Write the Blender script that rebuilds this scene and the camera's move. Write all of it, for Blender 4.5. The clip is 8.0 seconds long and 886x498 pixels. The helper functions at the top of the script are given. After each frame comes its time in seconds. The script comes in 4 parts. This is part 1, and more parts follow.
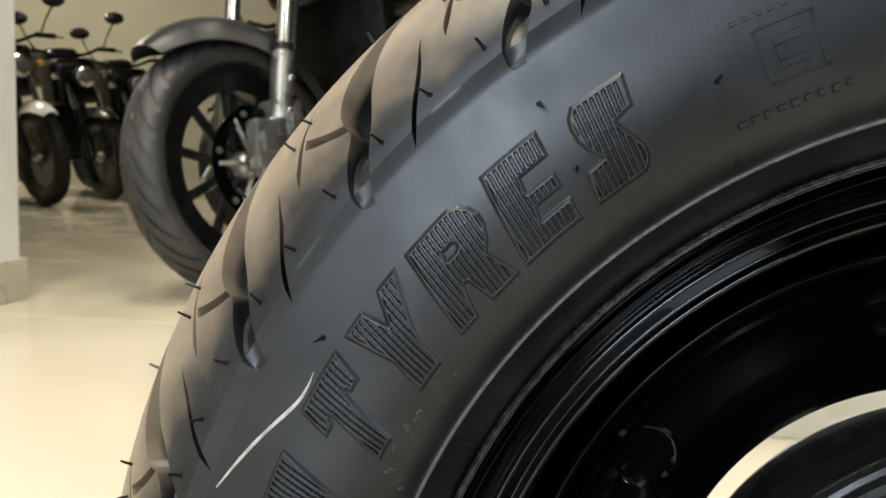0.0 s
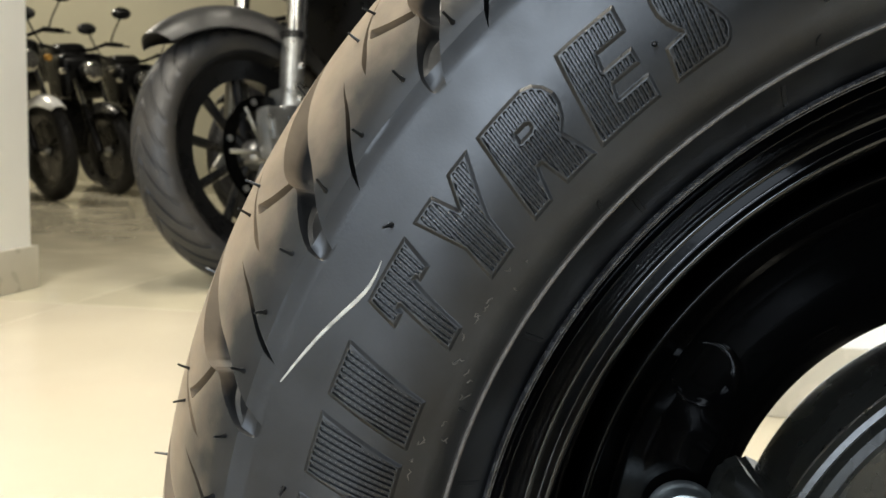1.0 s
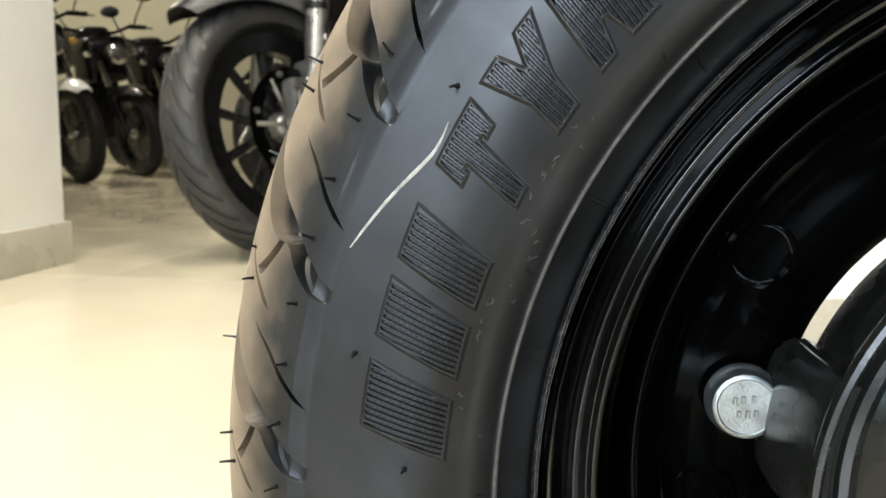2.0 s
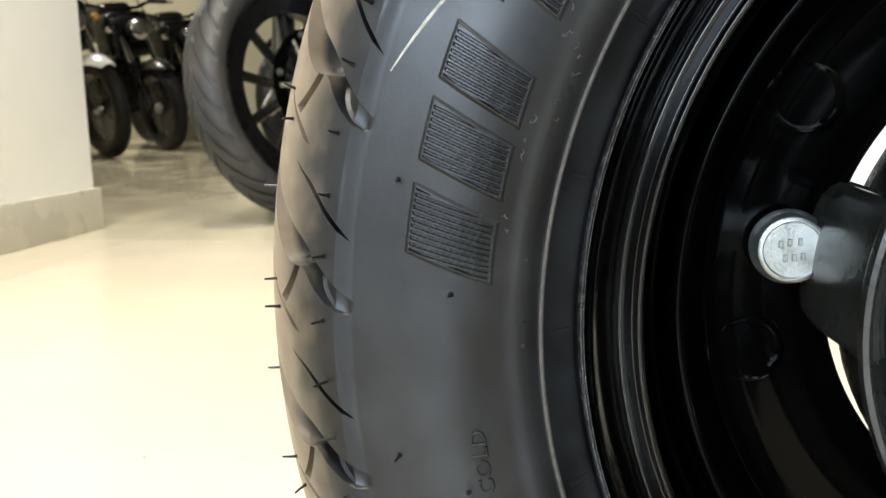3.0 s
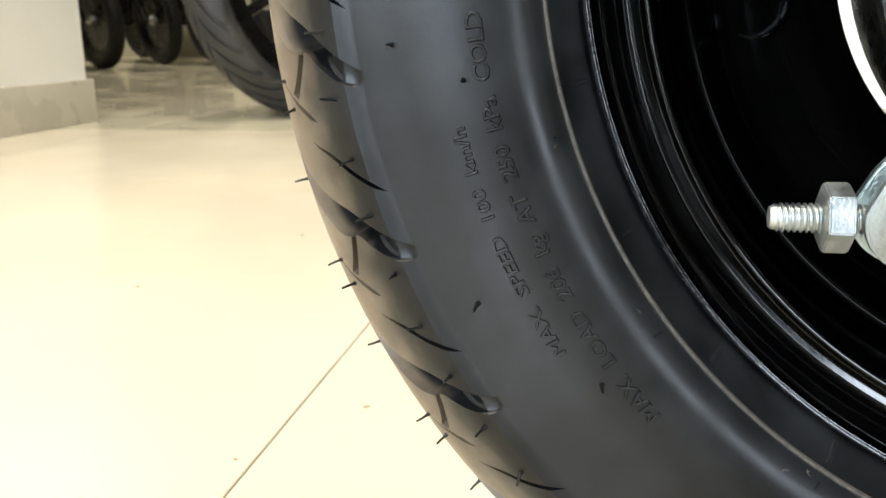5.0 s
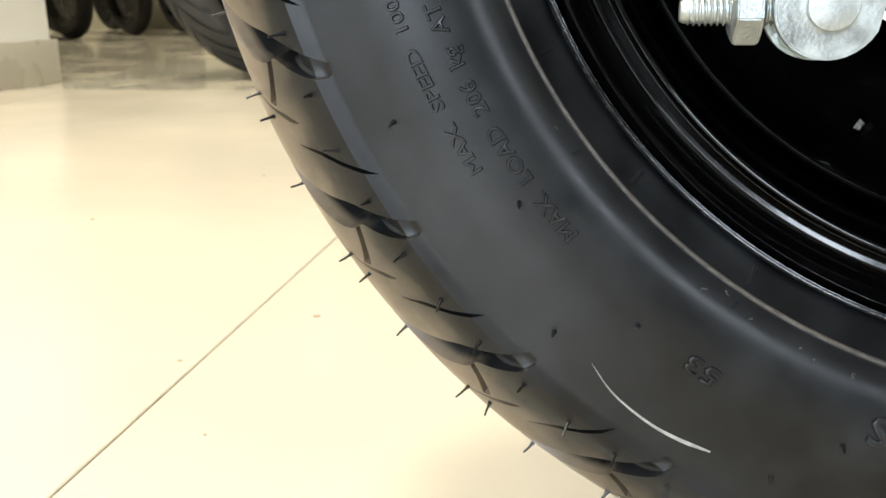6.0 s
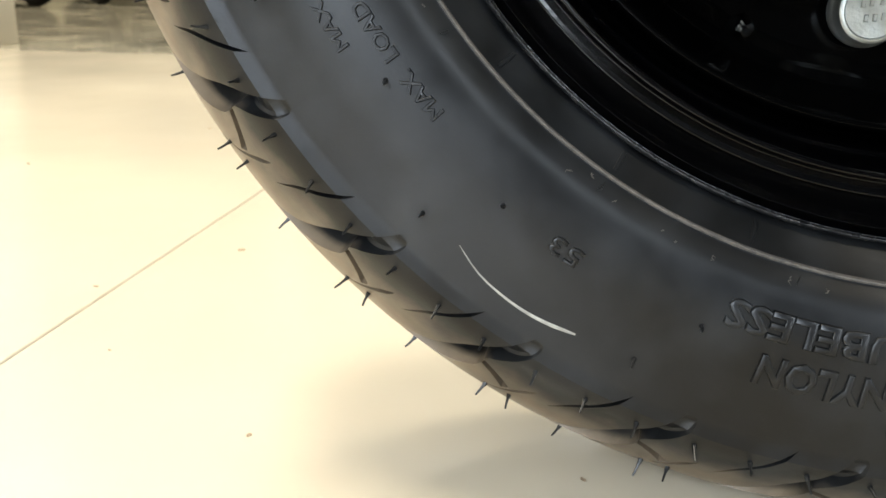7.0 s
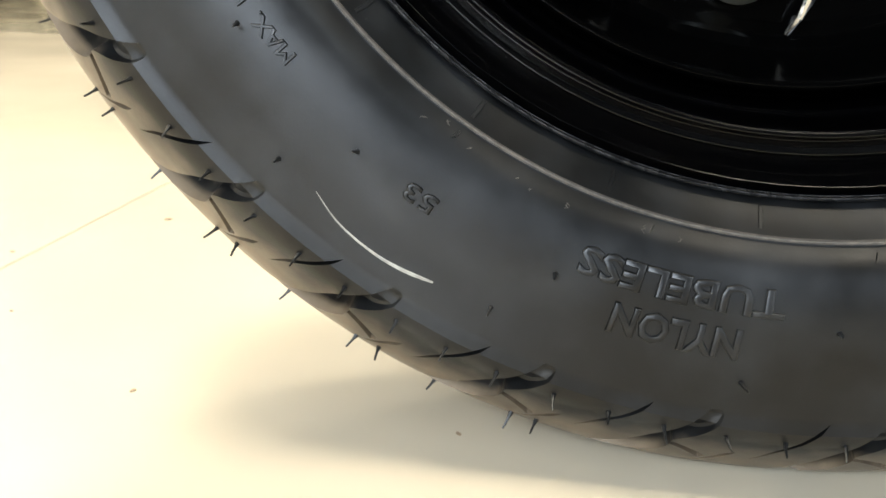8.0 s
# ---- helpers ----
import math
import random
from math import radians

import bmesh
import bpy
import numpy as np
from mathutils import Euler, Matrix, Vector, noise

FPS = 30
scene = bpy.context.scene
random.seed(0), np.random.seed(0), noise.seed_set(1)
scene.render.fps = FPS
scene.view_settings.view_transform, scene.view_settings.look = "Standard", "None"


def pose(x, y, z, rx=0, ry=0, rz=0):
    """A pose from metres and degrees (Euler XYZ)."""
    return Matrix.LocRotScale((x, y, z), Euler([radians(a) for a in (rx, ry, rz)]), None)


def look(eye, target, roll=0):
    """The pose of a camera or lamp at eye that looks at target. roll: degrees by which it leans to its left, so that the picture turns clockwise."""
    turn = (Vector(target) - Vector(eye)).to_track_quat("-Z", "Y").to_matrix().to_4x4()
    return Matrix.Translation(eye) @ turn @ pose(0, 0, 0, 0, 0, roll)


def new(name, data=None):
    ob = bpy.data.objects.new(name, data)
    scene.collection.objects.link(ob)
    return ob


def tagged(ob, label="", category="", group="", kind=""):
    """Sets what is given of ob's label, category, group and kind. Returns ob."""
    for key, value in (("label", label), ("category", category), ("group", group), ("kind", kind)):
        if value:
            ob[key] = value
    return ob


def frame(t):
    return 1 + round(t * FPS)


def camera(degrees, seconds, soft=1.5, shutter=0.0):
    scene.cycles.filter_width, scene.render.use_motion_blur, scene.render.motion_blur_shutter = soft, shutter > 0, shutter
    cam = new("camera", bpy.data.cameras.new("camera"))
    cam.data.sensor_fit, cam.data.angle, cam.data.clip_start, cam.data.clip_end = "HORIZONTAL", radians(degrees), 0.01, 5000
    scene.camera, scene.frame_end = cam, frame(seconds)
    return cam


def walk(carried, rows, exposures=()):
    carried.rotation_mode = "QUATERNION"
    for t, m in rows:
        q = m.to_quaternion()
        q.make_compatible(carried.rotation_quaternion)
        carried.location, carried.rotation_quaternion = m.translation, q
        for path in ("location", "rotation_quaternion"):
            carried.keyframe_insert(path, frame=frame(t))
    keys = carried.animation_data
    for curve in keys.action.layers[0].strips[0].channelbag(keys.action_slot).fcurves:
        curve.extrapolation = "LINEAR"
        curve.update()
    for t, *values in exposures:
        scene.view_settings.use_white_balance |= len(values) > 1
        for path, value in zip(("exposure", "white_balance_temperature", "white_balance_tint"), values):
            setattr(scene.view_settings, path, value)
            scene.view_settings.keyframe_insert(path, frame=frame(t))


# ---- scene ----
cam = camera(53.0, 8.0)
cam.data.dof.use_dof, cam.data.dof.focus_distance, cam.data.dof.aperture_fstop = True, 0.19, 45.0
PATH = [
    (0, -0.0080, -0.0102, 0.3479, 0.318, -6.147, -1.779),
    (0.5, -0.0140, -0.0082, 0.3336, 0.263, -6.063, -1.794),
    (1, -0.0208, -0.0087, 0.3241, 0.629, -6.275, -1.686),
    (1.5, -0.0209, -0.0089, 0.3163, 1.434, -6.979, -1.125),
    (2, -0.0291, -0.0141, 0.2999, 2.066, -7.668, -0.361),
    (2.2, -0.0331, -0.0170, 0.2955, 2.361, -9.026, -0.380),
    (3.3, -0.0330, -0.0183, 0.2553, 3.539, -9.838, 1.716),
    (3.5, -0.0317, -0.0192, 0.2472, 3.287, -10.368, 1.607),
    (4, -0.0287, -0.0171, 0.2297, 3.580, -11.500, 1.343),
    (4.5, -0.0363, -0.0208, 0.2105, 3.692, -12.930, 1.117),
    (5, -0.0331, -0.0255, 0.1912, 3.420, -13.865, 0.539),
    (5.2, -0.0285, -0.0277, 0.1823, 3.647, -13.837, 0.562),
    (6.3, -0.0135, -0.0326, 0.1469, 1.358, -15.777, 0.121),
    (6.5, -0.0076, -0.0348, 0.1420, 1.281, -15.909, -0.222),
    (7, 0.0055, -0.0374, 0.1325, 0.451, -16.481, -0.786),
    (7.5, 0.0219, -0.0391, 0.1233, -0.044, -16.892, -1.386),
    (8, 0.0368, -0.0402, 0.1228, -0.150, -16.973, -1.479),
]
# the camera opens up as the dark tyre fills the view
EXPOSURE = [(0, 0.02, 6450, 10), (1, 0.05, 6450, 10), (2, 0.28, 6400, 10), (3.5, 0.42, 6350, 10), (5, 0.25, 6450, 10), (6.5, 0.22, 6550, 10), (8, 0.46, 6650, 10)]
walk(cam, [(t, pose(x, y, z, 90 + pitch, roll, yaw)) for t, x, y, z, yaw, pitch, roll in PATH], EXPOSURE)

# ---- world, daylight and lamps ----
world = bpy.data.worlds.new("sky")
scene.world = world
world.use_nodes = True
_nt = world.node_tree
_sky = _nt.nodes.new("ShaderNodeTexSky")
_sky.sky_type, _sky.sun_disc = "NISHITA", False
_sky.sun_elevation, _sky.sun_rotation = radians(35), radians(200)
_nt.links.new(_sky.outputs["Color"], _nt.nodes["Background"].inputs["Color"])
_nt.nodes["Background"].inputs["Strength"].default_value = 0.08

ROOM = pose(0, 0, 0, 0, 0, -7.3)          # the room's axes, a little turned from the first view


def area_lamp(name, place, target, size_x, size_y, watts, colour):
    data = bpy.data.lights.new(name, "AREA")
    data.shape, data.size, data.size_y, data.energy, data.color = "RECTANGLE", size_x, size_y, watts, colour
    ob = new(name, data)
    ob.matrix_world = ROOM @ look(place, target)
    return ob


# cool daylight through the two shop windows behind the camera
area_lamp("window_light", (-0.75, -2.92, 1.45), (0.0, 0, 0.5), 0.8, 1.9, 116, (0.74, 0.86, 1.0))
area_lamp("window_light", (1.76, -1.15, 0.93), (0.0, -1.15, 0.93), 0.3, 1.6, 30, (0.80, 0.90, 1.0))
PANELS = [(-0.85, -0.05, 61), (-0.85, 1.4, 46), (0.95, -0.05, 14), (-0.3, 3.4, 34), (-4.2, 5.0, 92)]      # ceiling panels: place and watts
for _px, _py, _watts in PANELS:
    area_lamp("panel_light", (_px, _py, 2.815), (_px, _py, 0), 0.54, 0.54, _watts, (1.0, 0.925, 0.775))

# ---- materials ----


def material(name, base, rough=0.5, metal=0.0, vary=0.25, scale=20.0, fine=400.0, bump=0.05, bump_scale=300.0, coat=0.0,
             tint=None, tint_amount=0.0, tint_scale=6.0, specular=0.5, rough_vary=0.12, per_piece=0.0, coord="Object", film_sheen=None):
    """A surface with two scales of mottling, uneven gloss and a fine relief."""
    m = bpy.data.materials.new(name)
    m.use_nodes = True
    nt = m.node_tree
    b = nt.nodes["Principled BSDF"]
    tc = nt.nodes.new("ShaderNodeTexCoord")

    def noise_node(sc, detail=4.0):
        n = nt.nodes.new("ShaderNodeTexNoise")
        n.inputs["Scale"].default_value, n.inputs["Detail"].default_value = sc, detail
        nt.links.new(tc.outputs[coord], n.inputs["Vector"])
        return n

    def mix(kind, fac, a, c):
        n = nt.nodes.new("ShaderNodeMix")
        n.data_type, n.blend_type = "RGBA", kind
        for socket, v in ((n.inputs[0], fac), (n.inputs[6], a), (n.inputs[7], c)):
            if isinstance(v, (int, float)):
                socket.default_value = v
            elif isinstance(v, tuple):
                socket.default_value = v
            else:
                nt.links.new(v, socket)
        return n.outputs[2]

    def ramp(src, lo, hi, a=0.0, c=1.0):
        n = nt.nodes.new("ShaderNodeMapRange")
        n.inputs["From Min"].default_value, n.inputs["From Max"].default_value = lo, hi
        n.inputs["To Min"].default_value, n.inputs["To Max"].default_value = a, c
        nt.links.new(src, n.inputs["Value"])
        return n.outputs["Result"]

    coarse, grain = noise_node(scale), noise_node(fine, 2.0)
    dark = tuple(v * (1 - vary) for v in base) + (1.0,)
    light = tuple(min(1.0, v * (1 + vary)) for v in base) + (1.0,)
    col = mix("MIX", ramp(coarse.outputs["Fac"], 0.3, 0.7), dark, light)
    col = mix("MULTIPLY", ramp(grain.outputs["Fac"], 0.2, 0.8, 0.0, vary), col, (0.75, 0.75, 0.75, 1))
    if tint:
        patch = noise_node(tint_scale, 6.0)
        col = mix("MIX", ramp(patch.outputs["Fac"], 0.42, 0.72, 0.0, tint_amount), col, tint + (1.0,))
    if film_sheen:                                     # brownish film and painted warm sheen on the raised tread faces, stronger towards the crown
        inner, outer, colour, amount = film_sheen
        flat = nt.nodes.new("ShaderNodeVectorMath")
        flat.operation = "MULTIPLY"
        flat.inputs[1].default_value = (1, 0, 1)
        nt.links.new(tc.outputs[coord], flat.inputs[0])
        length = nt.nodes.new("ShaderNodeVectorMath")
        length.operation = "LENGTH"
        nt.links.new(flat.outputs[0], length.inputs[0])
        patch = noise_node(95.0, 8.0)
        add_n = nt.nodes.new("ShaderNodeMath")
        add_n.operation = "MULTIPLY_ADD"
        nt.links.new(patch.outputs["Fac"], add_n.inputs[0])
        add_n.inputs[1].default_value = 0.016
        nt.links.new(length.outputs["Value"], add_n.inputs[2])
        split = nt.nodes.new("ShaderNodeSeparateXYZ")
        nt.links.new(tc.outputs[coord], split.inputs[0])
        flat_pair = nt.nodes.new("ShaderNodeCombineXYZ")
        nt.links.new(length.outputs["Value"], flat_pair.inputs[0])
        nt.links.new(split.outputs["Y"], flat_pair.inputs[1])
        # distance from the section's middle keeps grooves dark, shade put into the colour
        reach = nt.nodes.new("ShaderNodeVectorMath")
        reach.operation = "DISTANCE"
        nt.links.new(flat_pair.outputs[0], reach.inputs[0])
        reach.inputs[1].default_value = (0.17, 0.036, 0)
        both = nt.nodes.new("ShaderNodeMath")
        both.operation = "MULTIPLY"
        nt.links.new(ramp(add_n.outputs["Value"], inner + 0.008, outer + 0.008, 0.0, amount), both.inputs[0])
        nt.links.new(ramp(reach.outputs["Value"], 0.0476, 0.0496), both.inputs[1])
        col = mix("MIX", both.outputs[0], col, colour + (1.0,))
    if per_piece:
        info = nt.nodes.new("ShaderNodeObjectInfo")
        col = mix("MULTIPLY", ramp(info.outputs["Random"], 0, 1, 0.0, per_piece), col, (0.7, 0.7, 0.7, 1))
    nt.links.new(col, b.inputs["Base Color"])
    nt.links.new(ramp(coarse.outputs["Fac"], 0.25, 0.75, max(0.02, rough - rough_vary), min(1, rough + rough_vary)), b.inputs["Roughness"])
    b.inputs["Metallic"].default_value = metal
    b.inputs["Specular IOR Level"].default_value = specular
    if coat:
        b.inputs["Coat Weight"].default_value, b.inputs["Coat Roughness"].default_value = coat, 0.04
    if bump:
        bm_tex = noise_node(bump_scale, 3.0)
        bn = nt.nodes.new("ShaderNodeBump")
        bn.inputs["Strength"].default_value, bn.inputs["Distance"].default_value = bump, 0.001
        nt.links.new(bm_tex.outputs["Fac"], bn.inputs["Height"])
        nt.links.new(bn.outputs["Normal"], b.inputs["Normal"])
    return m


def glow(name, colour, strength):
    m = bpy.data.materials.new(name)
    m.use_nodes = True
    b = m.node_tree.nodes["Principled BSDF"]
    b.inputs["Base Color"].default_value = (*colour, 1)
    b.inputs["Emission Color"].default_value, b.inputs["Emission Strength"].default_value = (*colour, 1), strength
    return m


# the tread colour holds a brown film plus painted sheen, left out of grooves
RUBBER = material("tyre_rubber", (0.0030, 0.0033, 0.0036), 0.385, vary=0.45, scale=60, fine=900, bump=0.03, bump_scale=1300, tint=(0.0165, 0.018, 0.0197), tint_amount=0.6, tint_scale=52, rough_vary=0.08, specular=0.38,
                  film_sheen=(0.2015, 0.2165, (0.192, 0.145, 0.096), 0.95))
RUBBER_OLD = material("worn_rubber", (0.02, 0.02, 0.021), 0.55, vary=0.3, scale=12, fine=200, bump=0.4, bump_scale=500, tint=(0.06, 0.052, 0.042), tint_amount=0.5, tint_scale=9)
# tyre rubber for the parked row, its shade put into a darker colour
RUBBER_SHADED = material("shaded_tyre_rubber", (0.006, 0.006, 0.0065), 0.6, vary=0.3, scale=12, fine=200, bump=0.4, bump_scale=500, tint=(0.018, 0.016, 0.014), tint_amount=0.4, tint_scale=9, specular=0.3)
CHALK = material("chalk_mark", (0.33, 0.32, 0.285), 0.8, vary=0.3, scale=300, fine=2500, bump=0.3, bump_scale=3000)
DUST = material("rubber_flash", (0.075, 0.066, 0.056), 0.6, vary=0.4, scale=600, fine=2500, bump=0.4, bump_scale=2500)
DISC_BLACK = material("black_disc_paint", (0.0007, 0.0007, 0.0007), 0.12, vary=0.2, scale=40, fine=500, bump=0.06, bump_scale=120, specular=0.09, rough_vary=0.05)
GLOSS_BLACK = material("gloss_black_enamel", (0.0006, 0.0006, 0.0007), 0.10, vary=0.2, scale=30, fine=500, bump=0.05, bump_scale=110, specular=0.5, rough_vary=0.04)
BOWL_BLACK = material("thick_black_enamel", (0.0006, 0.0006, 0.0007), 0.08, vary=0.2, scale=30, fine=500, bump=0.12, bump_scale=160, specular=0.5, rough_vary=0.03)
LIP_BLACK = material("chipped_black_enamel", (0.012, 0.012, 0.013), 0.2, vary=0.3, scale=300, fine=1500, bump=0.25, bump_scale=900, coat=0.3, tint=(0.1, 0.1, 0.1), tint_amount=0.35, tint_scale=420)
DRUM_BLACK = material("black_drum_paint", (0.012, 0.0123, 0.0105), 0.26, vary=0.25, scale=60, fine=800, bump=0.06, bump_scale=500, rough_vary=0.08)
ZINC = material("zinc_plated_steel", (0.47, 0.5, 0.49), 0.45, 1.0, vary=0.18, scale=180, fine=1600, bump=0.15, bump_scale=1200, rough_vary=0.12)
ZINC_DULL = material("dull_zinc_steel", (0.5, 0.56, 0.55), 0.4, 1.0, vary=0.25, scale=120, fine=1200, bump=0.25, bump_scale=900, rough_vary=0.12)
CHROME = material("chrome", (0.75, 0.75, 0.76), 0.1, 1.0, vary=0.1, scale=30, fine=300, bump=0.02, rough_vary=0.05)
DARK_CHROME = material("tarnished_chrome", (0.2, 0.21, 0.22), 0.14, 1.0, vary=0.3, scale=300, fine=900, bump=0.1, rough_vary=0.06)
ALLOY = material("cast_alloy", (0.3, 0.3, 0.29), 0.34, 0.9, vary=0.2, scale=30, fine=300, bump=0.2, bump_scale=300)
PLASTIC = material("grey_plastic", (0.018, 0.018, 0.0175), 0.45, vary=0.2, scale=15, fine=300, bump=0.15, bump_scale=300, specular=0.3)
BLACK_PLASTIC = material("black_plastic", (0.003, 0.003, 0.0033), 0.3, vary=0.25, scale=15, fine=300, bump=0.1, specular=0.3)
WHITE_PAINT = material("white_bike_paint", (0.75, 0.75, 0.74), 0.25, vary=0.05, scale=8, fine=100, bump=0.02, coat=0.5)
LENS = material("lamp_lens", (0.75, 0.74, 0.7), 0.12, 0.95, vary=0.15, scale=40, fine=150, bump=0.1, bump_scale=80)
AMBER = material("amber_lens", (0.55, 0.3, 0.07), 0.15, vary=0.2, scale=40, fine=150, bump=0.1)
TILE = material("cream_floor_tile", (0.52, 0.465, 0.36), 0.2, vary=0.04, scale=3, fine=60, bump=0.015, bump_scale=40, tint=(0.55, 0.48, 0.36), tint_amount=0.4, tint_scale=2.2, per_piece=0.08, rough_vary=0.06)
TILE_FAR = material("beige_floor_tile", (0.56, 0.51, 0.38), 0.12, vary=0.08, scale=4, fine=80, bump=0.006, bump_scale=60, tint=(0.4, 0.36, 0.27), tint_amount=0.5, tint_scale=3, per_piece=0.1)
DIRT = material("dry_dirt", (0.3, 0.22, 0.14), 0.9, vary=0.4, scale=400, fine=2000, bump=0.4, bump_scale=1500)
GROUT = material("grey_grout", (0.5, 0.45, 0.38), 0.85, vary=0.25, scale=60, fine=400, bump=0.4, bump_scale=300)
WALL_WHITE = material("white_wall_paint", (0.92, 0.92, 0.9), 0.55, vary=0.03, scale=3, fine=120, bump=0.12, bump_scale=180)
WALL_OLIVE = material("olive_wall_paint", (0.34, 0.32, 0.235), 0.6, vary=0.06, scale=2, fine=100, bump=0.12, bump_scale=160)
SKIRT = material("beige_skirting_tile", (0.5, 0.47, 0.39), 0.28, vary=0.08, scale=8, fine=120, bump=0.04, bump_scale=120)
# tones for unseen walls and ceiling, dark to keep bounced light off the wheel
WALL_DARK = material("charcoal_paint", (0.035, 0.035, 0.035), 0.6, vary=0.1, scale=3, fine=100, bump=0.1)
CEILING = material("charcoal_ceiling_paint", (0.04, 0.04, 0.04), 0.7, vary=0.03, scale=3, fine=100, bump=0.08)
FRAME = material("white_lamp_frame", (0.8, 0.8, 0.78), 0.35, vary=0.04, scale=8, fine=120, bump=0.02)
DIFFUSER = glow("lamp_diffuser", (1.0, 0.93, 0.8), 3.0)
ALUMINIUM = material("window_aluminium", (0.6, 0.6, 0.6), 0.35, 0.9, vary=0.08, scale=20, fine=300, bump=0.05)

# ---- mesh helpers ----


def mesh_of(name, verts, faces, mat, smooth=True, sharp=38):
    me = bpy.data.meshes.new(name)
    me.from_pydata([tuple(v) for v in verts], [], faces)
    me.validate()
    me.materials.append(mat)
    if smooth:
        me.shade_smooth()
        me.set_sharp_from_angle(angle=radians(sharp))
    me.update()
    return me


def add(name, me, parent=None, m=None, label=""):
    ob = new(name, me)
    ob.parent = parent
    if m is not None:
        ob.matrix_basis = m
    return tagged(ob, label=label)


def part(name, bm, mat, parent, label="", sharp=38, m=None):
    me = bpy.data.meshes.new(name)
    bmesh.ops.recalc_face_normals(bm, faces=bm.faces)
    bm.to_mesh(me)
    bm.free()
    me.materials.append(mat)
    me.shade_smooth()
    me.set_sharp_from_angle(angle=radians(sharp))
    return add(name, me, parent, m, label)


def empty(name, m, label, category, group="", kind=""):
    ob = new(name)
    ob.empty_display_size = 0.05
    ob.matrix_basis = m
    return tagged(ob, label, category, group, kind)


def box(bm, lo, hi, bevel=0.0, m=None, segments=2):
    r = bmesh.ops.create_cube(bm, size=1.0)
    vs = r["verts"]
    for v in vs:
        v.co = Vector([lo[i] + (v.co[i] + 0.5) * (hi[i] - lo[i]) for i in range(3)])
    if bevel:
        es = list({e for v in vs for e in v.link_edges})
        r = bmesh.ops.bevel(bm, geom=es, offset=bevel, segments=segments, profile=0.6, affect="EDGES")
        vs = list({v for f in r["faces"] for v in f.verts} | {v for v in vs if v.is_valid})
    if m is not None:
        bmesh.ops.transform(bm, matrix=m, verts=vs)
    return vs


def lathe(profile, segs=160, closed=False, start=0.0, sweep=360.0):
    """Turns (a, r) points about the local y axis; a is measured towards the viewer's side (-y)."""
    n, full = len(profile), abs(sweep - 360) < 1e-6
    cols = segs if full else segs + 1
    verts = []
    for i in range(cols):
        th = radians(start + sweep * i / segs)
        ct, st = math.cos(th), math.sin(th)
        verts += [(r * ct, -a, r * st) for a, r in profile]
    faces = []
    for i in range(segs):
        p, q = i * n, ((i + 1) % cols) * n
        for j in range(n if closed else n - 1):
            k = (j + 1) % n
            faces.append((p + j, p + k, q + k, q + j))
    return verts, faces


def tube(points, radius, sides=10, taper=None):
    """A round bar along points, closed at its ends."""
    pts = [Vector(p) for p in points]
    verts, faces = [], []
    for i, p in enumerate(pts):
        d = (pts[min(i + 1, len(pts) - 1)] - pts[max(i - 1, 0)]).normalized()
        up = Vector((0, 0, 1)) if abs(d.z) < 0.9 else Vector((0, 1, 0))
        x = d.cross(up).normalized()
        y = d.cross(x)
        rr = radius if taper is None else taper[i]
        verts += [p + rr * (math.cos(2 * math.pi * k / sides) * x + math.sin(2 * math.pi * k / sides) * y) for k in range(sides)]
    for i in range(len(pts) - 1):
        for k in range(sides):
            a, b = i * sides + k, i * sides + (k + 1) % sides
            faces.append((a, b, b + sides, a + sides))
    faces.append(tuple(range(sides))[::-1])
    faces.append(tuple(range((len(pts) - 1) * sides, len(pts) * sides)))
    return verts, faces


def join(*pieces):
    verts, faces = [], []
    for v, f in pieces:
        o = len(verts)
        verts += list(v)
        faces += [tuple(i + o for i in face) for face in f]
    return verts, faces


def moved(piece, m):
    v, f = piece
    return [m @ Vector(p) for p in v], f


def slab(outline, thick, m=None):
    """A plate from a closed outline in x, z, standing in the plane y = 0 and thick metres deep (towards +y)."""
    n = len(outline)
    verts = [(x, 0, z) for x, z in outline] + [(x, thick, z) for x, z in outline]
    faces = [tuple(range(n)), tuple(range(2 * n - 1, n - 1, -1))]
    faces += [(i, i + n, (i + 1) % n + n, (i + 1) % n) for i in range(n)]
    return moved((verts, faces), m) if m is not None else (verts, faces)


def catmull(keys, x):
    """A smooth curve through (x, y) keys, straight past its ends."""
    xs, ys = zip(*keys)
    return np.interp(x, xs, ys) if len(keys) < 3 else np.interp(x, *dense(tuple(keys)))


_dense = {}


def dense(keys):
    if keys not in _dense:
        k = np.array(keys, float)
        d = np.gradient(k[:, 1], k[:, 0])
        xs, ys = [], []
        for i in range(len(k) - 1):
            h = k[i + 1, 0] - k[i, 0]
            for u in np.linspace(0, 1, 12, endpoint=False):
                xs.append(k[i, 0] + u * h)
                ys.append((2 * u ** 3 - 3 * u * u + 1) * k[i, 1] + (u ** 3 - 2 * u * u + u) * h * d[i]
                          + (3 * u * u - 2 * u ** 3) * k[i + 1, 1] + (u ** 3 - u * u) * h * d[i + 1])
        xs.append(k[-1, 0])
        ys.append(k[-1, 1])
        _dense[keys] = (xs, ys)
    return _dense[keys]

# ---- the room ----


def structure(name, lo, hi, mat, label, category, bevel=0.0):
    bm = bmesh.new()
    box(bm, lo, hi, bevel)
    ob = part(name, bm, mat, None)
    ob.matrix_basis = ROOM
    return tagged(ob, label, category, kind="structure")


